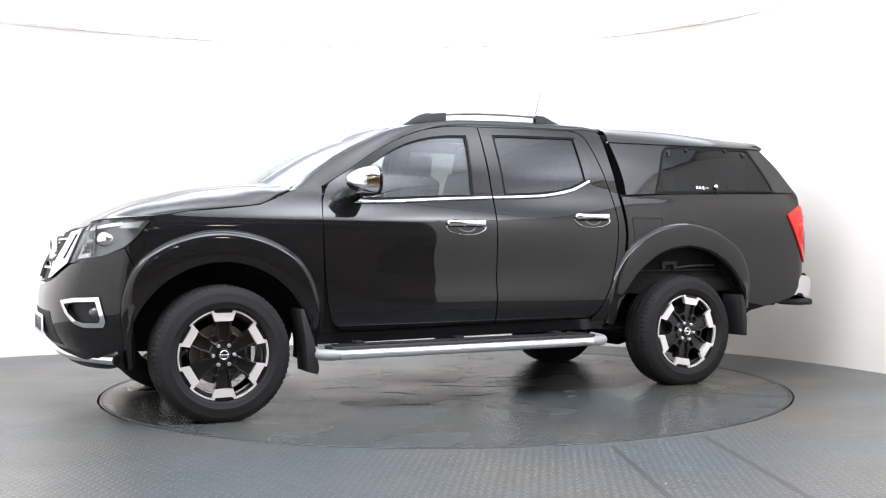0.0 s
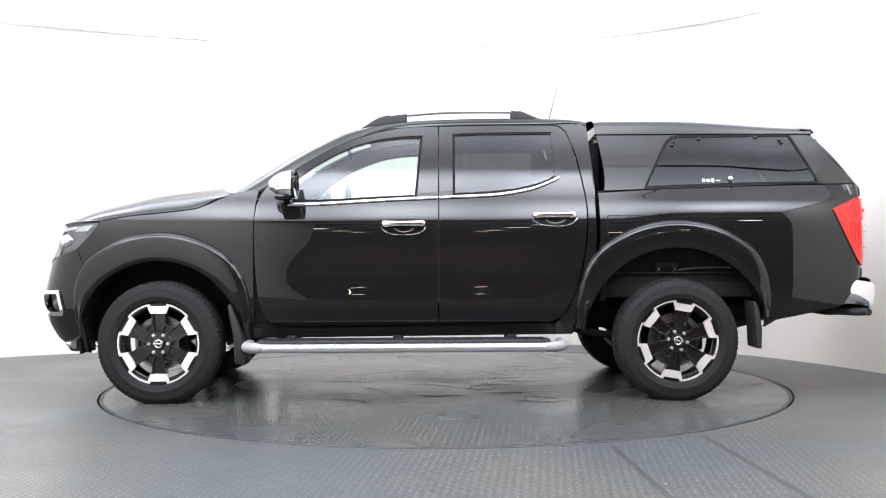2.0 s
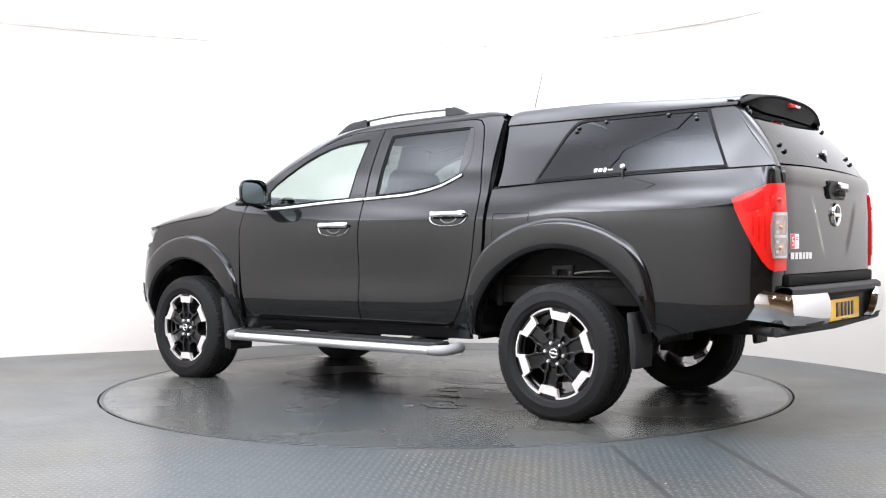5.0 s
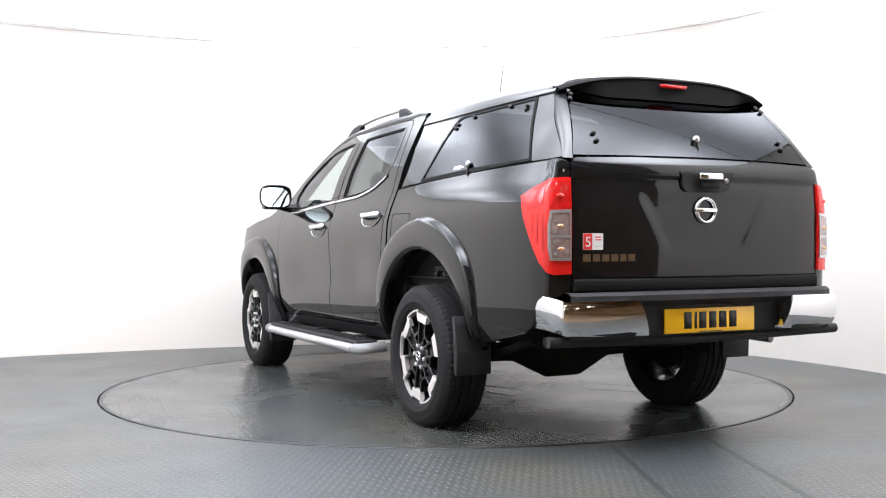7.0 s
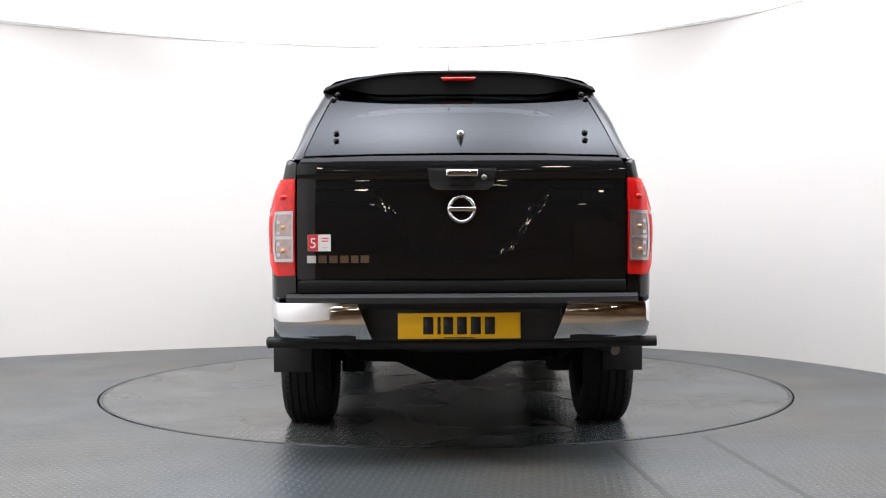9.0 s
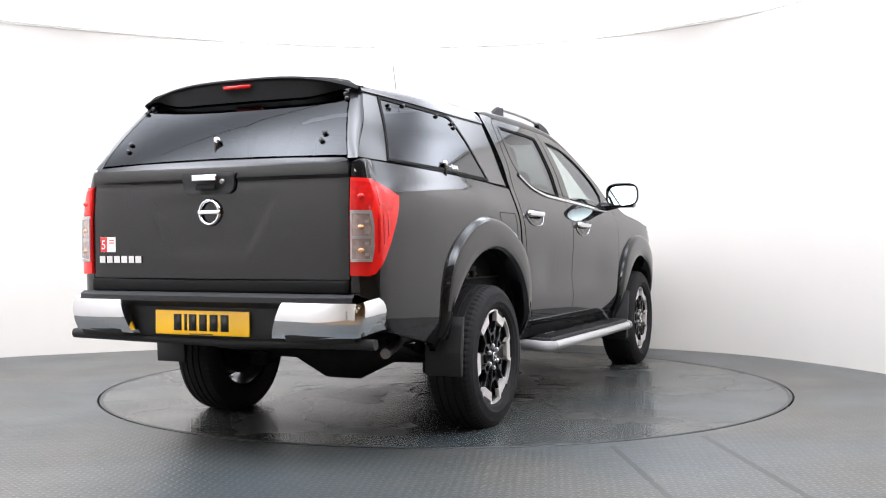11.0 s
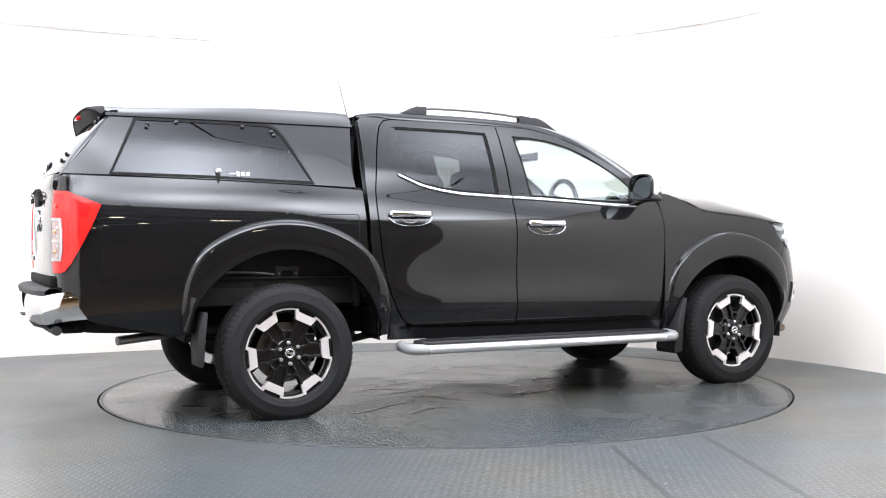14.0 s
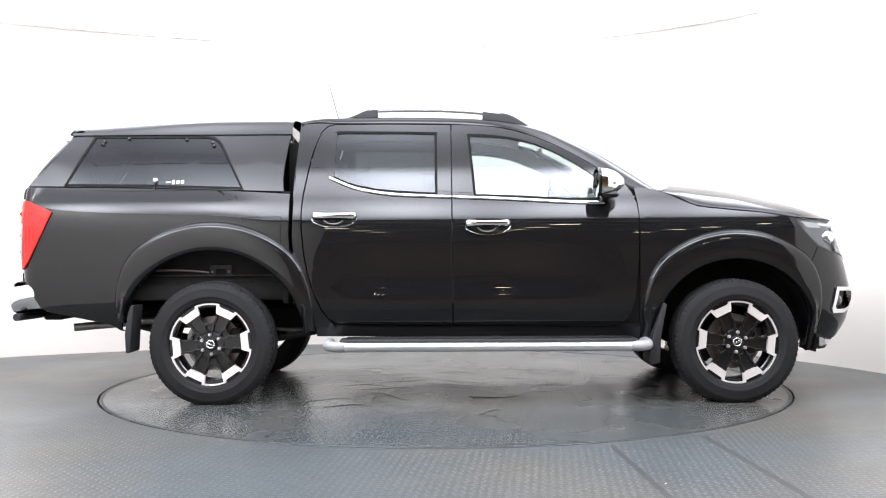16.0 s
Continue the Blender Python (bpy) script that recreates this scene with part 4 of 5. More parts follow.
# -- tail lamps wrap the corner
TAIL = [(-2.552, 1.163), (-2.63, 1.197), (-2.71, 1.222), (S_TAIL + 0.82, 1.232), (S_TAIL + 0.722, 1.236), (S_TAIL + 0.722, 0.818), (S_TAIL + 0.80, 0.815), (-2.728, 0.825), (-2.695, 0.865), (-2.655, 0.94), (-2.60, 1.05)]
for m in (False, True):
    lamp = part("tail_lamp", sheet([TAIL], skin, 0.02, 0.02, w=0.012, depth=0.03, mirror=m), M_RED, truck, "red tail lamp with clear inner lenses")
    e = S_TAIL + 0.728
    part("lens", sheet([[(e, 0.885), (e + 0.075, 0.885), (e + 0.082, 0.93), (e + 0.078, 0.975), (e, 0.975)]], skin, 0.02, 0.02, w=0.0155, depth=0.006, mirror=m), M_LENSDARK, lamp)
    part("lens", sheet([[(e, 0.985), (e + 0.078, 0.985), (e + 0.083, 1.03), (e + 0.075, 1.082), (e, 1.085)]], skin, 0.02, 0.02, w=0.0155, depth=0.006, mirror=m), M_LENSDARK, lamp)
    part("bezel", sheet([[(e - 0.002, 0.876), (e + 0.083, 0.876), (e + 0.092, 0.93), (e + 0.092, 1.03), (e + 0.083, 1.094), (e - 0.002, 1.096)], [(e + 0.004, 0.888), (e + 0.074, 0.888), (e + 0.080, 0.93), (e + 0.081, 1.03), (e + 0.074, 1.080), (e + 0.004, 1.082)]], skin, 0.03, 0.03, w=0.018, depth=0.008, mirror=m), M_CLEAR, lamp, "pale lens bezel")
    part("bezel_bar", sheet([[(e, 0.974), (e + 0.079, 0.974), (e + 0.079, 0.987), (e, 0.987)]], skin, 0.03, 0.03, w=0.018, depth=0.006, mirror=m), M_CLEAR, lamp)
    for bz, rr in ((0.925, 0.013), (1.025, 0.013), (1.155, 0.015)):
        p = skin(e + 0.040, bz, 0.012)
        part("bulb", flip(ball(p.x, p.y, p.z, rr, 12, (0.7, 1.3, 0.8)), m), M_AMBER if bz < 1.1 else M_RED, lamp)
    part("lens", sheet([[(-2.705, 1.115), (-2.715, 1.20), (-2.66, 1.185), (-2.60, 1.150), (-2.625, 1.095)]], skin, 0.03, 0.03, w=0.0145, depth=0.004, mirror=m), M_REDDARK, lamp)
    for k in range(3):
        s0 = -2.655 - 0.026 * k
        part("lens_rib", sheet([[(s0, 0.99 - 0.035 * k), (s0 - 0.008, 0.985 - 0.035 * k), (s0 - 0.008, 1.08), (s0, 1.08)]], skin, 0.03, 0.03, w=0.0145, depth=0.004, mirror=m), M_REDDARK, lamp)
    for k in range(4):
        part("reflector_rib", sheet([[(e + 0.056, 0.90 + 0.047 * k), (e + 0.070, 0.90 + 0.047 * k), (e + 0.070, 0.914 + 0.047 * k), (e + 0.056, 0.914 + 0.047 * k)]], skin, 0.03, 0.03, w=0.0175, depth=0.003, mirror=m), M_CLEAR, lamp)
    part("lens", sheet([[(e, 1.10), (e + 0.085, 1.10), (e + 0.095, 1.16), (e + 0.08, 1.215), (e, 1.222)]], skin, 0.02, 0.02, w=0.0145, depth=0.005, mirror=m), M_REDDARK, lamp)

# -- tailgate, in (y, z) on the tail
def tail_map(s, z, w):
    p = skin(S_TAIL + abs(s), z, 0)
    u = abs(s)
    # shallow V pressing round the emblem, sharp along its two legs and fading out above and below
    dent = -0.007 * smoothstep((0.335 - u - 0.62 * (1.09 - z)) / 0.045) * smoothstep((1.20 - z) / 0.09) * smoothstep((z - 0.86) / 0.10)
    lip = 0.016 * smoothstep((z - 1.235) / 0.02)
    return Vector((p.x - w - dent - lip, s, z))


GATE = [(-0.712, 0.80), (0.712, 0.80), (0.712, 1.29), (0.69, 1.322), (0.4, 1.332), (0, 1.334), (-0.4, 1.332), (-0.69, 1.322), (-0.712, 1.29)]
gate = part("tailgate", sheet([GATE], tail_map, 0.018, 0.0125, depth=0.03), M_PAINT, truck, "glossy black tailgate")
part("handle_plate", sheet([[(-0.148, 1.276), (0.148, 1.276), (0.135, 1.20), (0.11, 1.183), (-0.11, 1.183), (-0.135, 1.20)]], tail_map, 0.05, 0.03, w=0.014, depth=0.014), M_PLASTIC, gate)
hb = part("gate_handle", box(-2.838, -2.815, -0.068, 0.068, 1.238, 1.268, 0.006), M_CHROME, gate, "chrome tailgate handle")
part("handle_pocket", box(-2.826, -2.812, -0.055, 0.055, 1.198, 1.228, 0.006), M_DARK, gate)
bm = lathe_y([(-0.004, 0.001), (-0.004, 0.012), (0.004, 0.012)], 16)
for v in bm.verts:
    v.co = Vector((-2.823 + v.co.y, -0.094 + v.co.x, 1.235 + v.co.z))
part("lock_barrel", bm, M_STEEL, gate)
bm = lathe_y([(-0.006, 0.046), (-0.012, 0.049), (-0.014, 0.054), (-0.011, 0.060), (0.0, 0.063)], 44)
for v in bm.verts:
    v.co = Vector((-2.788 + v.co.y, v.co.x, 1.100 + v.co.z))
emb = part("tail_emblem", bm, M_CHROME, gate, "plain chrome ring emblem with a cross bar")
part("emblem_bar", box(-2.803, -2.786, -0.062, 0.062, 1.090, 1.110, 0.005), M_CHROME, emb)
x = 0.668


def on_gate(y0, y1, z0, z1, w, depth):
    """A thin flat piece lying on the curved tailgate."""
    return sheet([[(y0, z0), (y1, z0), (y1, z1), (y0, z1)]], tail_map, 0.05, 0.05, w=w, depth=depth)


for wd in (0.052, 0.05, 0.05, 0.05, 0.044, 0.05):
    part("name_bar", on_gate(x - wd * 0.74, x, 0.871, 0.903, 0.005, 0.005), M_CHROME, gate, "plain chrome bar")
    x -= wd * 0.94
stick = part("sticker", on_gate(0.565, 0.665, 0.922, 0.994, 0.0012, 0.0012), M_WHITE, gate, "red and white sticker")
part("sticker_red", on_gate(0.62, 0.664, 0.923, 0.993, 0.0020, 0.0007), M_REDSTICK, stick)
for zz in (0.975, 0.963, 0.935):
    part("print_bar", on_gate(0.575, 0.605, zz, zz + 0.005, 0.0020, 0.0007), M_GREYINK if zz < 0.95 else M_REDSTICK, stick)
fc = bpy.data.curves.new("digit", "FONT")
fc.body, fc.size, fc.extrude, fc.align_x = "5", 0.062, 0.0004, "CENTER"
dg = new("digit", fc)
dg.data.materials.append(M_WHITE)
dg.parent = stick
lean = math.degrees(math.atan2(tail_map(0.664, 0.955, 0).x - tail_map(0.62, 0.955, 0).x, 0.044))
dg.matrix_basis = pose(tail_map(0.642, 0.955, 0.0035).x, 0.642, 0.936, 90, 0, -90 - lean)
part("gate_sill", box(-2.785, -2.70, -0.71, 0.71, 0.737, 0.796, 0.01), M_SEAL, truck)

# -- rear bumper
def rear_bumper():
    """Black step bumper, in cross sections from side to side."""
    rows = []
    for k in range(41):
        y = -0.755 + 1.51 * k / 40
        u = abs(y) / 0.80
        xb = -2.878 + 0.085 * (u * 0.80 / 0.80) ** 5
        mid = smoothstep((0.46 - abs(y)) / 0.05)
        xr = xb + 0.055 * mid
        rows.append([(-2.60, y, 0.715), (-2.72, y, 0.737), (xb + 0.02, y, 0.737), (xb, y, 0.724), (xb, y, 0.700), (xr, y, 0.672), (xr, y, 0.56), (xr + 0.02, y, 0.535), (-2.66, y, 0.528)])
    return sharpen(loft(rows), 40)


rb = part("rear_bumper", rear_bumper(), M_PLASTIC, truck, "black step bumper with chrome corners")
for m in (False, True):
    rows = []
    for k in range(33):
        t = k / 32
        yo = 0.445 + (0.845 - 0.445) * min(1.0, t / 0.72)
        q = smoothstep((t - 0.62) / 0.38)
        ang = math.pi / 2 * max(0.0, (t - 0.62) / 0.38)
        if t < 0.62:
            y = 0.445 + 0.33 * t / 0.62
            x = -2.884 + 0.072 * (y / 0.80) ** 5
        else:
            x, y = -2.762 - 0.062 * math.cos(ang) + 0.15 * (ang / (math.pi / 2)) ** 2, 0.775 + 0.05 * math.sin(ang)
        lean = 0.06 * (1 - smoothstep(t / 0.25))
        top, bot = 0.704 - 0.004 * t + 0.026 * q, 0.548 + 0.012 * t + 0.02 * q
        row = []
        for j in range(9):
            v = j / 8
            z = top + (bot - top) * v
            fat = 0.014 * math.sin(math.pi * v) ** 0.6 - 0.016 * v * v
            nx, ny = (-1.0, 0.0) if t < 0.62 else (-math.cos(ang), math.sin(ang))
            row.append((x + nx * fat, y + ny * fat - lean * v * 1.0, z))
        rows.append(row)
    bm = loft(rows)
    rim = [e for e in bm.edges if len(e.link_faces) == 1]
    for e in rim:
        e.smooth = False
    got = bmesh.ops.extrude_edge_only(bm, edges=rim)
    for v in got["geom"]:
        if isinstance(v, bmesh.types.BMVert):
            v.co = v.co + Vector((0.035, -0.012, 0))
    part("chrome_corner", flip(bm, m), M_CHROME, rb, "chrome bumper corner")
plate = part("rear_plate", box(-2.838, -2.828, -0.247, 0.276, 0.546, 0.657, 0.003), M_YELLOW, truck, "yellow rear number plate")
y = 0.168
for wd in (0.05, 0.016, 0.048, 0.048, 0.05, 0.05):
    part("plate_bar", box(-2.8395, -2.8384, y - wd * 0.86, y, 0.566, 0.640), M_BLACKINK, plate)
    y -= wd + 0.010
part("plate_foot", box(-2.8392, -2.8384, -0.05, 0.08, 0.549, 0.553), M_BLACKINK, plate)
part("tow_bar", tube(catmull([(-2.60, 0.70, 0.53), (-2.70, 0.78, 0.525), (-2.76, 0.835, 0.53)], 4), 0.024, 12), M_PLASTIC, truck)
part("under_bar", tube([(-2.765, 0.84, 0.527), (-2.775, 0.0, 0.515), (-2.765, -0.84, 0.527)], 0.023, 14), M_PLASTIC, truck, "black tube under the rear bumper")

# -- canopy
def cano_y(x, z):
    return 0.786 - 0.40 * (z - 1.31) - 0.10 * max(0.0, z - 1.5) - 0.022 * smoothstep((-1.9 - x) / 0.85)


def cano_map(s, z, w):
    y = cano_y(s, z)
    fade = 0.05 * smoothstep((-2.40 - s + 0.62 * (z - 1.32) * -1) / 0.3)
    return Vector((s, y - fade * 0.4 + w * 0.92, z + w * 0.39))


CANO = [(-1.150, 1.285), (-1.158, 1.36), (-1.155, 1.43), (-1.14, 1.56), (-1.122, 1.66), (-2.468, 1.655), (-2.50, 1.62), (-2.61, 1.47), (-2.728, 1.328), (-2.5, 1.324), (-2.0, 1.314), (-1.5, 1.297)]
CWIN = [(-2.352, 1.638), (-2.0, 1.637), (-1.640, 1.634), (-1.600, 1.626), (-1.570, 1.604), (-1.545, 1.57), (-1.402, 1.302), (-2.0, 1.322), (-2.496, 1.330)]
for m in (False, True):
    c = part("canopy_side", sheet([CANO, CWIN], cano_map, 0.05, 0.04, depth=0.02, mirror=m), M_SATIN, truck, "satin black canopy side")
    cx, cz = -1.97, 1.47
    outer = [(cx + (a - cx) * 1.012, cz + (b - cz) * 1.03) for a, b in CWIN]
    inner = [(cx + (a - cx) * 0.976, cz + (b - cz) * 0.945) for a, b in CWIN]
    part("canopy_seal", sheet([outer, inner], cano_map, 0.08, 0.06, w=0.004, depth=0.01, mirror=m), M_SEAL, c)
    part("canopy_window", sheet([CWIN], cano_map, 0.08, 0.05, w=0.0, depth=0.004, mirror=m), M_CANOPYGLASS, c, "smoked lifting canopy window")
    for bx, bz in ((-2.296, 1.588), (-2.288, 1.606), (-1.60, 1.572), (-1.608, 1.592), (-2.135, 1.622), (-1.773, 1.614)):
        p = cano_map(bx, bz, 0.006)
        part("stud", flip(ball(p.x, p.y, p.z, 0.0125, 10, (1, 0.6, 1)), m), M_GLOSSBLACK, c)
    p = cano_map(-1.936, 1.350, 0.012)
    part("lock_knob", flip(ball(p.x, p.y, p.z, 0.017, 12, (1, 0.8, 1)), m), M_CHROME, c, "chrome lock knob")
    part("lock_tail", flip(tube([(p.x, p.y, p.z - 0.012), (p.x - 0.004, p.y + 0.006, p.z - 0.062)], [0.010, 0.006], 10), m), M_GLOSSBLACK, c)
    for i, (dx, wd, hh) in enumerate(((0.062, 0.03, 0.006), (0.10, 0.016, 0.024), (0.125, 0.022, 0.018), (0.155, 0.018, 0.02))):
        s0 = -1.936 + dx
        part("print_mark", sheet([[(s0, 1.345 - hh / 2), (s0 + wd, 1.345 - hh / 2), (s0 + wd, 1.345 + hh / 2), (s0, 1.345 + hh / 2)]], cano_map, 0.5, 0.5, w=0.002, depth=0.0008, mirror=m), M_GREYINK, c)
    part("canopy_rail", sheet([[(-1.115, 1.262), (-1.115, 1.284), (-1.5, 1.294), (-2.0, 1.311), (-2.5, 1.321), (-2.76, 1.325), (-2.76, 1.308), (-2.4, 1.30), (-1.6, 1.278)]], lambda s, z, w: skin(s, z, w - 0.012), 0.08, 0.05, depth=0.03, mirror=m), M_SEAL, c)


def canopy_roof():
    rows = []
    for k in range(31):
        x = -1.118 - (2.50 - 1.118) * k / 30
        drop = 0.0 - 0.040 * smoothstep((-1.5 - x) / 1.0)
        ye = cano_y(x, 1.655)
        sect = [(ye - 0.004, 1.640), (ye + 0.012, 1.650), (ye + 0.006, 1.662), (ye - 0.015, 1.697 + drop * 0.5), (ye - 0.05, 1.732 + drop * 0.8), (ye - 0.12, 1.756 + drop), (0.36, 1.772 + drop), (0.18, 1.780 + drop), (0.0, 1.782 + drop)]
        f = 0.006 * smoothstep((x + 1.135) / 0.017)
        row = [(x, y, z - f * (z > 1.66)) for y, z in sect] + [(x, -y, z - f * (z > 1.66)) for y, z in reversed(sect[:-1])]
        rows.append(row)
    return loft(rows)


part("canopy_roof", sharpen(canopy_roof(), 60), M_SATIN, truck, "satin black canopy roof")
# gasket made as a solid block, added to stop light through the cab gap
part("gasket_blocker", box(-1.150, -1.082, -0.60, 0.60, 1.27, 1.60, 0.01), M_SEAL, truck)
part("canopy_front", sheet([[(-0.77, 1.29), (0.77, 1.29), (0.66, 1.60), (0.60, 1.70), (0.3, 1.735), (-0.3, 1.735), (-0.60, 1.70), (-0.66, 1.60)], [(-0.5, 1.36), (0.5, 1.36), (0.44, 1.62), (-0.44, 1.62)]],
                           lambda s, z, w: Vector((-1.165 + w, s, z)), 0.2, 0.2, depth=0.02), M_SATIN, truck)


def hatch_map(s, z, w):
    return Vector((-2.772 + 0.52 * (z - 1.335) + 0.85 * max(0.0, z - 1.335) ** 2 + 0.085 * s * s - w * 0.8, s, z + w * 0.5))


HATCH = [(-0.685, 1.337), (-0.3, 1.343), (0.0, 1.345), (0.3, 1.343), (0.685, 1.337), (0.635, 1.47), (0.572, 1.63), (0.54, 1.66), (0.3, 1.69), (-0.3, 1.69), (-0.54, 1.66), (-0.572, 1.63), (-0.635, 1.47)]
hatch = part("canopy_hatch", sheet([HATCH], hatch_map, 0.06, 0.04, depth=0.012), M_CANOPYGLASS, truck, "smoked glass canopy hatch")
for m in (False, True):
    rows = []
    for k in range(15):
        z = 1.322 + (1.665 - 1.322) * k / 14
        yy = float(np.interp(z, [1.33, 1.47, 1.63, 1.66], [0.687, 0.637, 0.575, 0.545]))
        a = hatch_map(yy + 0.004, z, 0.0)
        b = cano_map(-2.728 + 0.785 * (z - 1.328), z, 0.0)
        knee = Vector((a.x * 0.8 + b.x * 0.2 - 0.004, b.y * 0.9 + a.y * 0.1, z))
        rows.append([(1 - t) ** 2 * a + 2 * t * (1 - t) * knee + t * t * b for t in [j / 10 for j in range(11)]])
    part("canopy_corner", flip(loft(rows), m), M_SATIN, truck)
    for by, bz in ((0.556, 1.632), (0.575, 1.608), (0.548, 1.438), (0.546, 1.403)):
        p = hatch_map(by, bz, 0.007)
        part("stud", flip(ball(p.x, p.y, p.z, 0.013, 10, (0.7, 1, 1)), m), M_GLOSSBLACK, hatch)
p = hatch_map(0.003, 1.425, 0.014)
part("lock_knob", ball(p.x, p.y, p.z, 0.018, 12), M_CHROME, hatch, "chrome lock knob")
part("lock_tail", tube([(p.x, p.y, p.z - 0.014), (p.x - 0.012, p.y, p.z - 0.065)], [0.014, 0.008], 10), M_GLOSSBLACK, hatch)


def spoiler():
    """Roof lip above the hatch, thickest in the middle."""
    rows = []
    for k in range(41):
        u = -1 + 2 * k / 40
        y = 0.615 * u
        au = abs(u)
        zt = 1.741 - 0.072 * au ** 3.2
        zb = 1.632 + 0.045 * smoothstep((au - 0.55) / 0.45)
        back = -2.580 + 0.06 * au ** 2.5
        rows.append([(-2.42, y, zt - 0.001), (-2.50, y, zt + 0.003), (back + 0.012, y, zt - 0.004), (back, y, zt - 0.014), (back + 0.012, y, zt - 0.022),
                     (hatch_map(y, zb, 0.012).x, y, zb), (hatch_map(y, zb, 0.0).x + 0.03, y, zb + 0.005)])
    return sharpen(loft(rows), 35)


sp = part("spoiler", spoiler(), M_SEAL, truck, "gloss black rear spoiler lip")
part("brake_light", prism([(-0.062, 1.690), (0.075, 1.690), (0.085, 1.705), (-0.072, 1.705)], -2.583, -2.55, axis="x"), M_REDDARK, sp, "red high brake light")

# -- roof rails
for m in (False, True):
    pts = []
    for x, z in ((0.43, 1.690), (0.33, 1.735), (0.18, 1.777), (-0.10, 1.803), (-0.30, 1.809), (-0.50, 1.809), (-0.64, 1.804), (-0.74, 1.792), (-0.82, 1.775)):
        pts.append((x, 0.548, z))
    sm = catmull(pts, 5)
    rail = part("roof_rail", flip(tube(sm[10:-10], 0.014, 10), m), M_ALU, truck, "silver roof rail with black feet")
    for seg_pts in (sm[:13], sm[-13:]):
        rows = []
        tip = seg_pts[0] if seg_pts[0].x > 0 else seg_pts[-1]
        for p in seg_pts:
            grow = 0.15 + 0.85 * smoothstep(abs(p.x - tip.x) / 0.20)
            p = Vector((p.x, p.y, RAILZ(p.x) + (p.z - RAILZ(p.x)) * grow - 0.010 * (1 - grow)))
            base = RAILZ(p.x) - 0.004
            rows.append([(p.x, p.y - 0.017, base), (p.x, p.y - 0.016, p.z), (p.x, p.y - 0.006, p.z + 0.013 * grow), (p.x, p.y + 0.006, p.z + 0.013 * grow), (p.x, p.y + 0.017, p.z), (p.x, p.y + 0.018, base - 0.006)])
        part("rail_foot", flip(sharpen(loft(rows), 50), m), M_PLASTIC, rail, "black rail foot")
part("aerial", tube([(-0.885, 0.02, 1.778), (-0.895, 0.02, 1.81), (-0.965, 0.02, 2.07)], [0.009, 0.0035, 0.0022], 8), M_PLASTIC, truck, "thin black roof aerial")

# -- mirrors
for m in (False, True):
    bm = bmesh.new()
    rows = []
    for k in range(13):
        t = k / 12
        x = 0.735 + 0.155 * t
        rr = (1 - (t ** 2.6) * 0.72)
        row = []
        for j in range(20):
            a = 2 * math.pi * j / 20
            cy, sy = math.cos(a), math.sin(a)
            q = 3.4
            r = 1 / (abs(cy) ** q + abs(sy) ** q) ** (1 / q)
            row.append((x, 0.972 + 0.116 * r * cy * rr - 0.015 * t, 1.318 + 0.082 * r * sy * rr + 0.0 * t))
        rows.append(row)
    bm = loft(rows, closed=True)
    bm.faces.new(bm.verts[-20:])
    mir = part("door_mirror", flip(sharpen(bm, 60), m), M_CHROME, truck, "door mirror with chrome cap")
    def oval(x, scale):
        out = []
        for j in range(28):
            a = 2 * math.pi * j / 28
            cy, sy = math.cos(a), math.sin(a)
            r = scale / (abs(cy) ** 3.4 + abs(sy) ** 3.4) ** (1 / 3.4)
            out.append((x, 0.972 + 0.116 * r * cy, 1.318 + 0.082 * r * sy))
        return out
    part("mirror_bezel", flip(sharpen(loft([oval(0.745, 1.03), oval(0.730, 1.03), oval(0.726, 0.99), oval(0.726, 0.93), oval(0.734, 0.92)], closed=True)), m), M_GLOSSBLACK, mir, "black mirror frame")
    bm = bmesh.new()
    bm.faces.new([bm.verts.new((px + 0.012 + 0.17 * (pz - 1.318), py, pz)) for px, py, pz in oval(0.730, 0.935)])
    part("mirror_glass", flip(bm, m), M_MIRROR, mir, "mirror glass")
    part("mirror_base", flip(box(0.748, 0.850, 0.865, 1.05, 1.226, 1.262, 0.016), m), M_GLOSSBLACK, mir)
    part("mirror_arm", flip(tube([(0.80, 0.79, 1.235), (0.80, 0.86, 1.238), (0.795, 0.92, 1.25)], [0.045, 0.03, 0.03], 12), m), M_GLOSSBLACK, mir)
    part("indicator", flip(box(0.76, 0.83, 1.050, 1.066, 1.300, 1.325, 0.006), m), M_CLEAR, mir)

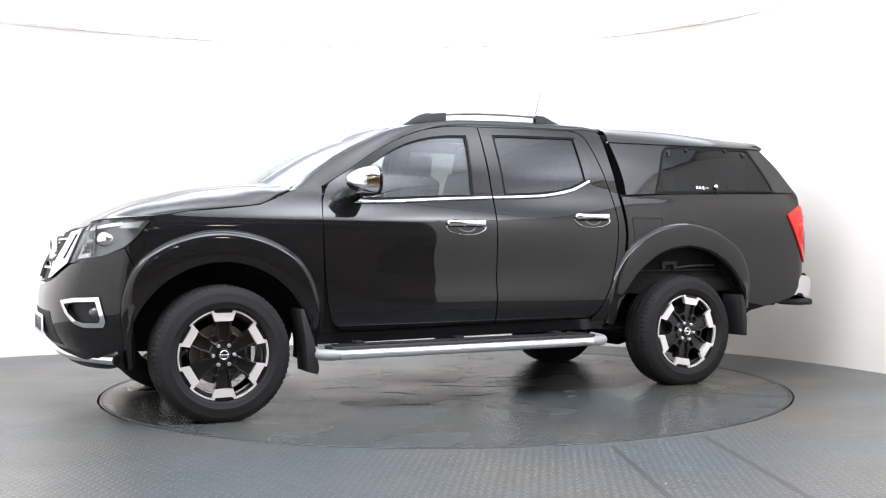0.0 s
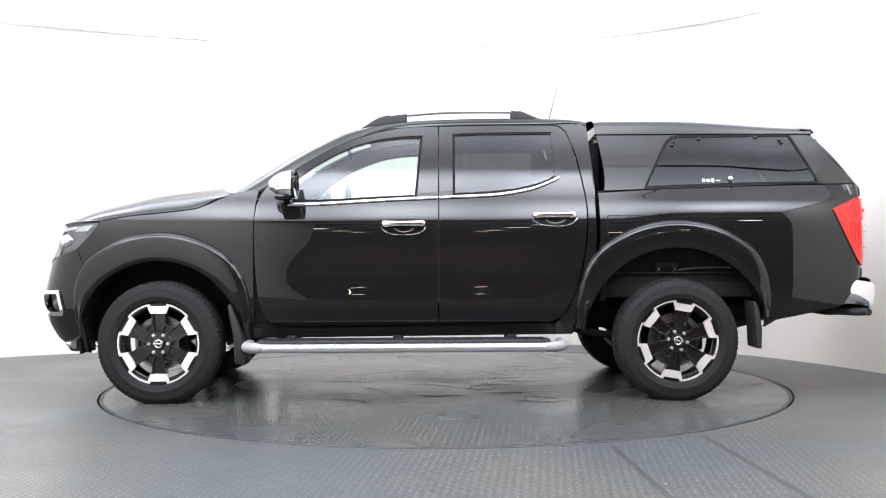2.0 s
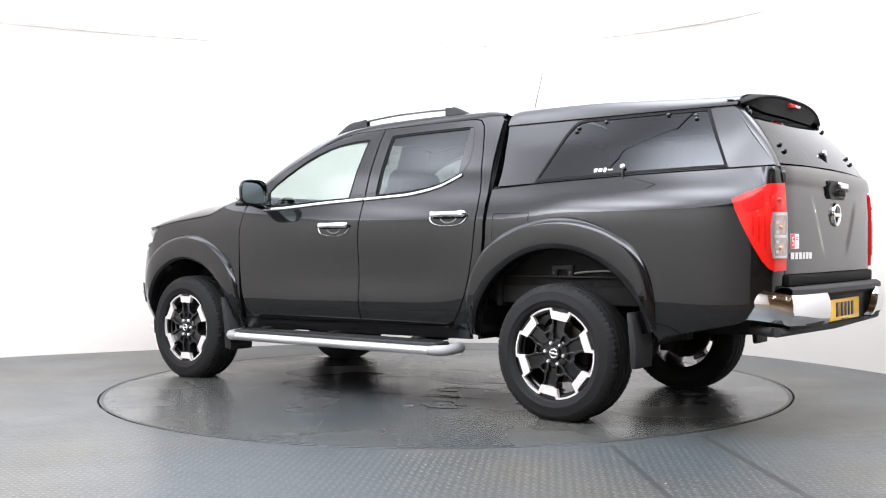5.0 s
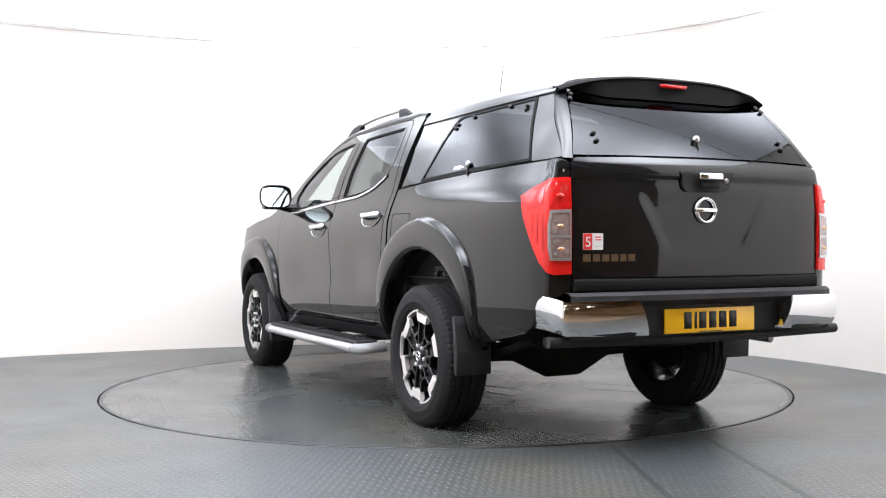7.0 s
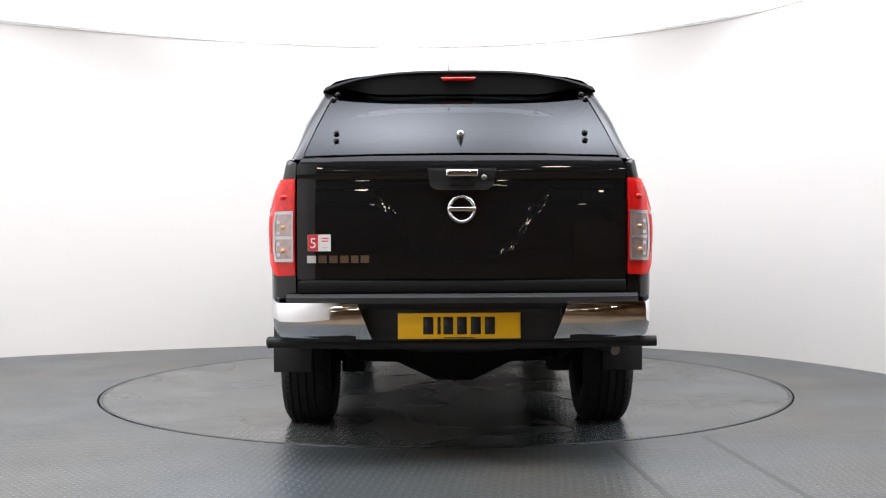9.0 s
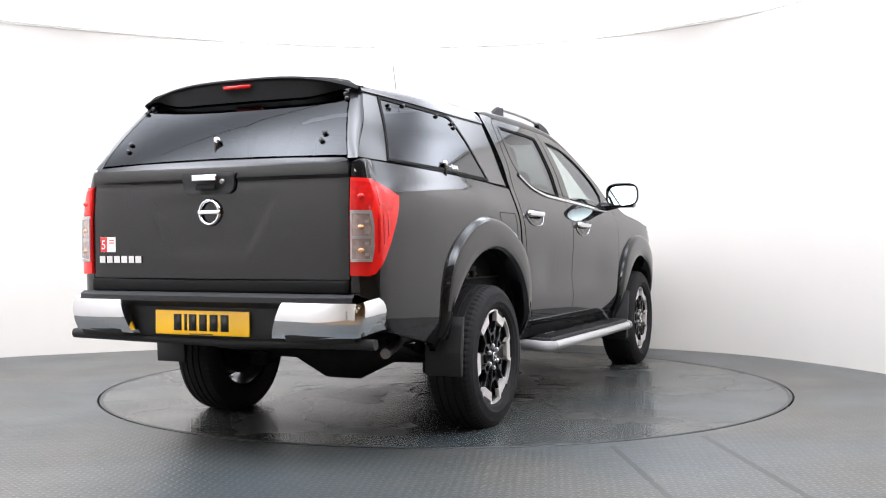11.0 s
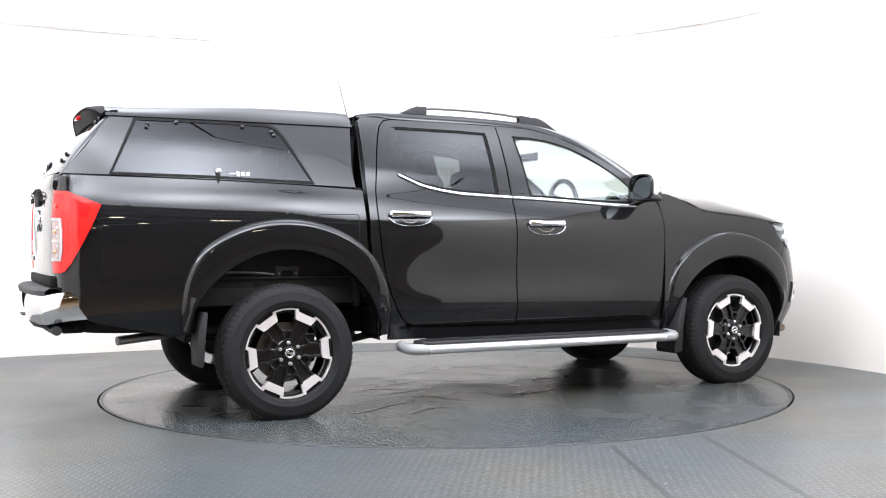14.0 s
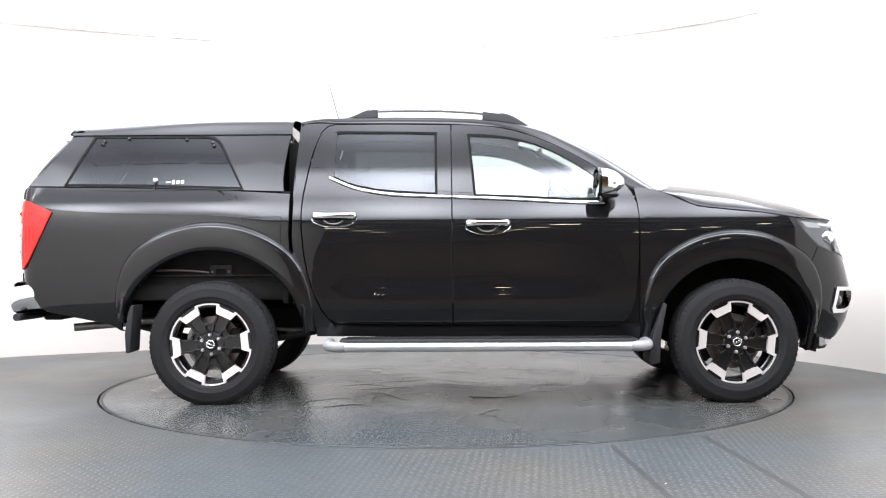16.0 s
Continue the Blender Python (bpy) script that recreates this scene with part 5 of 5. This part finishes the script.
# -- side steps
for m in (False, True):
    zs = 0.347 if m else 0.335
    step = part("side_step", flip(box(-0.80, 0.98, 0.80, 0.945, zs + 0.016, zs + 0.046, 0.012), m), M_PLASTIC, truck, "side step with brushed metal edge")
    edge = catmull([(-0.80, 0.950, zs), (-0.2, 0.957, zs), (0.4, 0.957, zs), (0.97, 0.950, zs)], 8)
    part("step_edge", flip(tube(edge, 0.027, 16), m), M_ALU, step, "brushed aluminium edge")
    for ex, sg in ((-0.80, -1), (0.97, 1)):
        cap = catmull([(ex - sg * 0.035, 0.950, zs), (ex + sg * 0.03, 0.945, zs + 0.002), (ex + sg * 0.068, 0.915, zs + 0.005), (ex + sg * 0.075, 0.86, zs + 0.009), (ex + sg * 0.07, 0.79, zs + 0.013)], 5)
        part("end_cap", flip(tube(cap, [0.029] * 3 + [0.032] * (len(cap) - 3), 16), m), M_STEPCAP, step, "grey moulded end cap")
    for k in range(5):
        part("tread_rib", flip(box(-0.76, 0.94, 0.815 + 0.025 * k, 0.827 + 0.025 * k, zs + 0.0455, zs + 0.051), m), M_RUBBER, step)
    for bx in (-0.6, 0.1, 0.75):
        part("bracket", flip(box(bx, bx + 0.06, 0.55, 0.86, 0.36, 0.40, 0.008), m), M_DARK, step)


# -- wheels
def wheel():
    """A wheel about the Y axis, its face towards +Y."""
    root = new("wheel")
    R = 0.379

    def tread(y, r, a):
        if r > 0.345 and abs(y) < 0.128:
            blk = math.sin(a * 72 + (0.6 if y > 0 else 0)) > 0.55
            if abs(y) > 0.075 and blk:
                return r - 0.005
        return r
    prof = [(-0.105, 0.240), (-0.122, 0.262), (-0.129, 0.30), (-0.125, 0.335), (-0.112, 0.358), (-0.100, 0.370), (-0.076, 0.376), (-0.056, 0.3775), (-0.054, 0.369), (-0.046, 0.369), (-0.044, 0.378),
            (-0.016, R), (-0.014, 0.370), (-0.005, 0.370), (-0.003, R), (0.028, R), (0.030, 0.370), (0.038, 0.370), (0.040, 0.378), (0.066, 0.377), (0.068, 0.369), (0.076, 0.369), (0.078, 0.376),
            (0.100, 0.370), (0.112, 0.358), (0.121, 0.345), (0.1225, 0.340), (0.126, 0.335), (0.130, 0.30), (0.1315, 0.296), (0.1315, 0.286), (0.128, 0.282), (0.122, 0.262), (0.110, 0.2505), (0.095, 0.2490), (0.07, 0.2490)]
    bm = lathe_y(prof, 216, shape=tread)
    for v in bm.verts:
        if v.co.z < -HUB_Z + 0.0005:
            v.co.z = -HUB_Z + 0.0005
            v.co.y *= 1.02
    part("tyre", sharpen(bm, 28), M_RUBBER, root, "black all-terrain tyre")
    bm = lathe_y([(-0.10, 0.242), (-0.09, 0.225), (0.0, 0.215), (0.06, 0.218), (0.075, 0.236), (0.088, 0.2405), (0.100, 0.2480), (0.104, 0.2492), (0.100, 0.2505)], 96)
    rim = part("rim", sharpen(bm, 30), M_WHEELBLACK, root, "gloss black alloy rim with machined faces")
    for k in range(6):
        rot = Matrix.Rotation(-radians(60 * k), 4, "Y")

        def turned(b, more=0.0):
            b.transform(rot @ Matrix.Rotation(radians(more), 4, "Y"))
            return b
        horn = radians(15.6)
        hx, hz = 0.2478 * math.sin(horn), 0.2478 * math.cos(horn)
        block = [(-0.048, 0.183), (-hx + 0.002, hz - 0.012), (-hx, hz), (-0.0535, 0.2415), (-0.0475, 0.2275), (0.0475, 0.2275), (0.0535, 0.2415), (hx, hz), (hx - 0.002, hz - 0.012), (0.048, 0.183)]
        part("bright_block", turned(prism(block, 0.082, 0.1065)), M_MACHINED, rim, "machined alloy face", smooth=False)
        notch = [(0.2465 * math.sin(t), 0.2465 * math.cos(t)) for t in [-radians(12.2) + radians(24.4) * j / 6 for j in range(7)]] + [(0.0465, 0.2282), (-0.0465, 0.2282)]
        part("dark_notch", turned(prism(notch, 0.075, 0.0985, 0.002)), M_WHEELBLACK, rim, smooth=False)
        wdt = radians(14.6)
        ol = [(0.2478 * math.sin(t), 0.2478 * math.cos(t)) for t in [-wdt + 2 * wdt * j / 10 for j in range(11)]] + [(0.2385 * math.sin(t), 0.2385 * math.cos(t)) for t in [wdt - 2 * wdt * j / 10 for j in range(11)]]
        part("bright_arc", turned(prism(ol, 0.080, 0.1062), 30), M_MACHINED, rim, "bright machined rim edge", smooth=False)
        lip = [(0.2385 * math.sin(t), 0.2385 * math.cos(t)) for t in [-radians(14) + radians(28) * j / 8 for j in range(9)]] + [(0.226 * math.sin(t), 0.226 * math.cos(t)) for t in [radians(13) - radians(26) * j / 8 for j in range(9)]]
        part("dark_lip", turned(prism(lip, 0.060, 0.092, 0.003), 30), M_WHEELBLACK, rim, smooth=False)
        spoke = [(-0.032, 0.05), (-0.037, 0.092), (-0.044, 0.120), (-0.040, 0.150), (-0.047, 0.186), (0.047, 0.186), (0.040, 0.150), (0.044, 0.120), (0.037, 0.092), (0.032, 0.05)]
        part("spoke", turned(prism(spoke, 0.035, 0.082, 0.006)), M_WHEELBLACK, rim, smooth=False)
        for sgn in (-1, 1):
            # raised edge of the spoke, bending out to meet the next spoke round the window's inner end
            rib = [(sgn * 0.020, 0.060), (sgn * 0.021, 0.098), (sgn * 0.030, 0.118), (sgn * 0.028, 0.150), (sgn * 0.034, 0.184), (sgn * 0.046, 0.184), (sgn * 0.040, 0.150),
                   (sgn * 0.045, 0.121), (sgn * 0.064, 0.1115), (sgn * 0.058, 0.101), (sgn * 0.040, 0.105), (sgn * 0.032, 0.092), (sgn * 0.030, 0.060)]
            part("spoke_rib", turned(prism(rib, 0.078, 0.1015, 0.003)), M_WHEELBLACK, rim, smooth=False)
        part("lattice", turned(prism([(-0.036, 0.086), (0.036, 0.086), (0.040, 0.112), (0.0, 0.118), (-0.040, 0.112)], 0.052, 0.080, 0.004), 30), M_WHEELBLACK, rim, smooth=False)
        an = radians(60 * k + 60)
        nut = lathe_y([(0.075, 0.0115), (0.106, 0.0115), (0.111, 0.008), (0.112, 0.0005)], 6)
        for v in nut.verts:
            v.co.x += 0.058 * math.cos(an)
            v.co.z += 0.058 * math.sin(an)
        part("wheel_nut", nut, M_ALU, rim, smooth=False)
    part("hub_plate", sharpen(lathe_y([(0.03, 0.100), (0.066, 0.100), (0.074, 0.094), (0.080, 0.06)], 48), 30), M_WHEELBLACK, rim)
    part("hub", sharpen(lathe_y([(0.03, 0.082), (0.088, 0.080), (0.094, 0.074), (0.094, 0.040), (0.108, 0.034), (0.110, 0.030), (0.110, 0.0005)], 48), 30), M_WHEELBLACK, rim)
    cap = part("centre_cap", lathe_y([(0.1095, 0.018), (0.1125, 0.020), (0.1125, 0.025), (0.1095, 0.027)], 32), M_CHROME, rim)
    part("cap_bar", box(-0.028, 0.028, 0.110, 0.1128, -0.006, 0.006, 0.001), M_CHROME, cap)
    part("brake_disc", sharpen(lathe_y([(0.0, 0.06), (0.0, 0.165), (0.02, 0.165), (0.02, 0.06)], 48)), M_STEEL, root)
    part("caliper", box(-0.17, -0.10, -0.03, 0.035, -0.06, 0.09, 0.012), M_DARK, root)
    part("wheel_back", sharpen(lathe_y([(-0.06, 0.001), (-0.055, 0.16), (-0.09, 0.10), (-0.09, 0.001)], 32)), M_DARK, root)
    return root


w0 = wheel()
w0.parent = truck
w0.matrix_basis = pose(1.578, 0.788, HUB_Z)
for px, py, rz, spin in ((-1.578, 0.788, 0, -10), (1.578, -0.788, 180, 25), (-1.578, -0.788, 180, -25)):
    c = copy_thing(w0, pose(px, py, HUB_Z, 0, 0, rz))
    c.parent = truck
    for ch in c.children:
        if ch.name.startswith("rim"):
            ch.matrix_basis = pose(0, 0, 0, 0, spin, 0)

# -- arch flares
for cx, r0, r1 in ARCHES:
    for m in (False, True):
        rows = []
        lo, hi = ((-8, 186) if cx > 0 else (7, 166))
        for k in range(73):
            deg = lo + (hi - lo) * k / 72
            a = radians(deg)
            ends = smoothstep((abs(deg - 90) - 36) / 52)
            rr = r1 - (0.150 if deg < 90 and cx > 0 else 0.165 if deg > 90 and cx < 0 else 0.115) * ends
            row = []
            for r, w in ((rr + 0.004, -0.004), (rr, 0.006), (rr - 0.008, 0.022), (rr - 0.020, 0.032), (rr - 0.036, 0.035), (rr - 0.07, 0.036), ((rr + r0) / 2 - 0.02, 0.037), (r0 + 0.022, 0.036), (r0 + 0.006, 0.031), (r0 - 0.002, 0.018), (r0, -0.05)):
                x, z = cx + r * math.cos(a), HUB_Z + r * math.sin(a)
                row.append(skin(s_of_x(x) if x < 2.0 else s_of_x(2.0) + (x - 2.0), max(z, 0.30), w * (1 - 0.4 * ends) if w > 0 else w))
            rows.append(row)
        part("arch_flare", flip(loft(rows), m), M_PAINT, truck, "black flared wheel arch")

# -- wheel wells, flaps, underbody
for cx, r0, _r1 in ARCHES:
    for m in (False, True):
        rows = []
        for k in range(33):
            a = radians((-8 if cx > 0 else 4) + (196 if cx > 0 else 160) * k / 32)
            rows.append([(cx + (r0 + 0.004) * math.cos(a), 0.905, HUB_Z + (r0 + 0.004) * math.sin(a)), (cx + (r0 + 0.01) * math.cos(a), 0.80, HUB_Z + (r0 + 0.01) * math.sin(a)), (cx + (r0 + 0.012) * math.cos(a), 0.50, HUB_Z + (r0 + 0.012) * math.sin(a))])
        for row in rows:
            p = row[0]
            lim = skin(s_of_x(p[0]), max(p[2], 0.3), -0.018).y
            row[0] = (p[0], min(p[1], lim), p[2])
        part("arch_liner", flip(loft(rows), m), M_DARK, truck)
pair("mud_flap", lambda m: flip(prism([(-2.045, 0.60), (-2.03, 0.60), (-2.045, 0.43), (-2.050, 0.33), (-2.055, 0.315), (-2.078, 0.315), (-2.083, 0.43), (-2.062, 0.56)], 0.735, 0.925, 0.004), m), M_PLASTIC)
pair("mud_flap", lambda m: flip(prism([(1.135, 0.60), (1.155, 0.59), (1.120, 0.40), (1.112, 0.245), (1.055, 0.228), (1.045, 0.26), (1.075, 0.42)], 0.72, 0.915, 0.004), m), M_PLASTIC)
part("chassis_rail", box(-2.15, 2.2, 0.38, 0.48, 0.43, 0.56, 0.01), M_DARK, truck)
part("chassis_rail", box(-2.15, 2.2, -0.48, -0.38, 0.43, 0.56, 0.01), M_DARK, truck)
part("floor_pan", box(-1.02, 1.05, -0.80, 0.80, 0.43, 0.50, 0.02), M_DARK, truck)
part("bed_floor", box(-2.70, -1.12, -0.76, 0.76, 0.62, 0.72, 0.01), M_DARK, truck)
part("bed_bulkhead", box(-1.16, -1.12, -0.78, 0.78, 0.60, 1.27, 0.01), M_DARK, truck)
part("engine_bay", box(1.06, 2.25, -0.49, 0.49, 0.36, 1.02, 0.05), M_DARK, truck)
part("rear_axle", tube([(-1.578, -0.72, HUB_Z), (-1.578, -0.30, HUB_Z), (-1.578, -0.08, 0.335), (-1.578, 0.1, 0.335), (-1.578, 0.32, HUB_Z), (-1.578, 0.72, HUB_Z)], [0.045, 0.055, 0.13, 0.13, 0.055, 0.045], 16), M_DARK, truck)
part("front_axle", tube([(1.578, -0.70, 0.35), (1.578, 0.70, 0.35)], 0.04, 12), M_DARK, truck)
part("spare_wheel", sharpen(loft([[(-2.28 + r * math.cos(2 * math.pi * j / 40), r * math.sin(2 * math.pi * j / 40), z) for j in range(40)] for r, z in ((0.05, 0.50), (0.30, 0.46), (0.36, 0.49), (0.37, 0.55), (0.34, 0.60))], closed=True)), M_RUBBER, truck, "spare wheel slung under the bed")
part("tow_beam", box(-2.72, -2.60, -0.55, 0.55, 0.49, 0.56, 0.015), M_DARK, truck)
part("exhaust", tube(catmull([(-1.0, -0.35, 0.40), (-1.9, -0.55, 0.48), (-2.25, -0.66, 0.47), (-2.46, -0.72, 0.455)], 5), 0.024, 12), M_STEEL, truck, "steel exhaust pipe")
for m in (False, True):
    part("leaf_spring", flip(tube(catmull([(-0.95, 0.56, 0.42), (-1.30, 0.56, 0.36), (-1.578, 0.56, 0.34), (-1.9, 0.56, 0.40), (-2.2, 0.56, 0.48)], 5), 0.022, 8), m), M_DARK, truck)
    part("spring_clamp", flip(box(-1.64, -1.52, 0.50, 0.62, 0.26, 0.37, 0.012), m), M_DARK, truck)
    part("shock_absorber", flip(tube([(-1.68, 0.50, 0.34), (-1.50, 0.46, 0.75)], 0.028, 10), m), M_DARK, truck)
    part("inner_bed", flip(box(-2.68, -1.14, 0.70, 0.73, 0.70, 1.29, 0.005), m), M_DARK, truck)

# frame side, flange and bracket seen above the rear tyres
for m in (False, True):
    frame_side = part("frame_side", flip(box(-2.02, -1.05, 0.732, 0.742, 0.62, 0.768, 0.003), m), M_DARK, truck, "black pressed steel frame side")
    part("flange", flip(box(-2.02, -1.05, 0.732, 0.765, 0.769, 0.776, 0.002), m), M_PLASTIC, frame_side)
    # uncut holes: darker discs on the plate give the shade inside them
    for hx, hz, hr in ((-1.81, 0.722, 0.012), (-1.72, 0.735, 0.019), (-1.36, 0.735, 0.010), (-1.20, 0.725, 0.012), (-1.14, 0.700, 0.007)):
        part("hole_shade", flip(prism([(hx + hr * math.cos(2 * math.pi * k / 14), hz + hr * math.sin(2 * math.pi * k / 14)) for k in range(14)], 0.7425, 0.7440), m), M_SEAL, frame_side, smooth=False)
    bracket = [(-1.612, 0.777), (-1.612, 0.835), (-1.478, 0.835), (-1.478, 0.777), (-1.508, 0.777), (-1.515, 0.812), (-1.575, 0.812), (-1.582, 0.777)]
    part("bed_bracket", flip(prism(bracket, 0.733, 0.750, 0.002), m), M_PLASTIC, frame_side, smooth=False)
    for bx in (-1.596, -1.494):
        part("bolt", flip(ball(bx, 0.752, 0.795, 0.008, 8), m), M_STEEL, frame_side)
    part("brake_pipe", flip(tube(catmull([(-2.0, 0.74, 0.80), (-1.85, 0.745, 0.806), (-1.70, 0.745, 0.80), (-1.62, 0.745, 0.79)], 4), 0.006, 8), m), M_STEEL, frame_side)

# -- cabin
def seat(name, x, y, wide=0.50, back_h=0.62):
    s = part(name, box(x - 0.25, x + 0.27, y - wide / 2, y + wide / 2, 0.72, 0.90, 0.05, 3), M_SEAT, truck, "dark cloth seat")
    bm = box(-0.07, 0.07, -wide / 2, wide / 2, 0, back_h, 0.05, 3)
    for v in bm.verts:
        f = max(0.0, (v.co.z - back_h * 0.45) / back_h)
        v.co.y *= 1 - 0.35 * f
    bm.transform(pose(x - 0.24, y, 0.84, 0, -14, 0))
    part("backrest", bm, M_SEAT, s)
    return s


def headrest(x, y, z, s):
    bm = box(-0.05, 0.05, -0.13, 0.13, -0.10, 0.11, 0.04, 3)
    for v in bm.verts:
        if v.co.z > 0:
            v.co.y *= 0.85
    bm.transform(pose(x, y, z, 0, -10, 0))
    part("headrest", bm, M_SEAT, s)
    for dy in (-0.05, 0.05):
        part("headrest_post", tube([(x + 0.03, y + dy, z - 0.20), (x + 0.01, y + dy, z - 0.08)], 0.006, 8), M_STEEL, s)


for y in (0.37, -0.37):
    s = seat("front_seat", 0.20, y)
    headrest(-0.17, y, 1.50, s)
rs = seat("rear_bench", -0.62, 0.0, 1.30, 0.55)
for y in (0.42, -0.42):
    headrest(-0.93, y, 1.47, rs)
rows = []
for k in range(25):
    y = -0.70 + 1.40 * k / 24
    rows.append([(0.62, y, 0.75), (0.64, y, 1.02), (0.68, y, 1.17), (0.72, y, 1.235 + 0.045 * math.exp(-((y + 0.37) / 0.17) ** 2)), (0.80, y, 1.25 + 0.035 * math.exp(-((y + 0.37) / 0.17) ** 2)), (0.95, y, 1.24), (1.16, y, 1.225), (1.20, y, 1.05)])
dash = part("dashboard", loft(rows), M_TRIM, truck)
bm = lathe_y([(-0.016, 0.175), (-0.011, 0.188), (0.0, 0.192), (0.011, 0.188), (0.016, 0.175), (0.011, 0.164), (0.0, 0.16), (-0.011, 0.164), (-0.016, 0.175)], 40)
bm.transform(pose(0.53, -0.37, 1.215, 0, 0, 0) @ pose(0, 0, 0, 0, -25, 90))
sw = part("steering_wheel", bm, M_PLASTIC, truck, "dark steering wheel")
bm = box(-0.15, 0.15, -0.02, 0.02, -0.04, 0.04, 0.015)
bm.transform(pose(0.53, -0.37, 1.215, 0, 0, 0) @ pose(0, 0, 0, 0, -25, 90))
part("wheel_boss", bm, M_PLASTIC, sw)
part("inner_mirror", box(0.47, 0.49, -0.12, 0.12, 1.55, 1.61, 0.01), M_PLASTIC, truck)
rows = []
for k in range(16):
    x = -1.05 + (0.36 + 1.05) * k / 15
    rows.append([(x, (RAILY(x) - 0.03) * (-1 + 2 * j / 10), RAILZ(x) - 0.035 + 0.02 * (1 - (-1 + 2 * j / 10) ** 2)) for j in range(11)])
part("headliner", loft(rows), M_HEADLINER, truck, "pale roof lining")


def side_lining(m):
    """Grey lining inside the roof side, from the window tops to the roof lining and down the windscreen pillar."""
    rows = []
    for k in range(41):
        x = -1.04 + 2.06 * k / 40
        a = skin(x, EDGE(x) - 0.055, -0.030)
        b = Vector((x, RAILY(x) - 0.035, RAILZ(x) - 0.040))
        rows.append([a, a + Vector((0, -0.012, 0.012)), (a + b) / 2 + Vector((0, -0.012, 0.0)), b])
    return flip(loft(rows), m)


pair("side_lining", side_lining, M_LINING)
for m in (False, True):
    part("door_card", sheet([[(-0.98, 0.60), (0.93, 0.60), (0.95, 1.16), (0.75, 1.185), (-0.1, 1.23), (-0.55, 1.25), (-0.85, 1.33), (-0.98, 1.33)]], skin, 0.15, 0.1, w=-0.075, depth=0.0, mirror=m), M_TRIM, truck)
    part("inner_pillar", sheet([[(-0.19, 0.6), (-0.04, 0.6), (-0.06, 1.66), (-0.19, 1.66)]], skin, 0.1, 0.1, w=-0.03, depth=0.02, mirror=m), M_TRIM, truck)


def motions():
    rows_truck, rows_table = [], []
    for k in range(33):
        t = k * 0.5
        a = float(np.interp(t, TURN_T, TURN_A))
        turn = pose(0, 0, 0, 0, 0, a)
        rows_truck.append((t, turn @ pose(-AXIS[0], -AXIS[1], 0)))
        rows_table.append((t, turn))
    walk(truck, rows_truck)
    walk(table, rows_table)


motions()
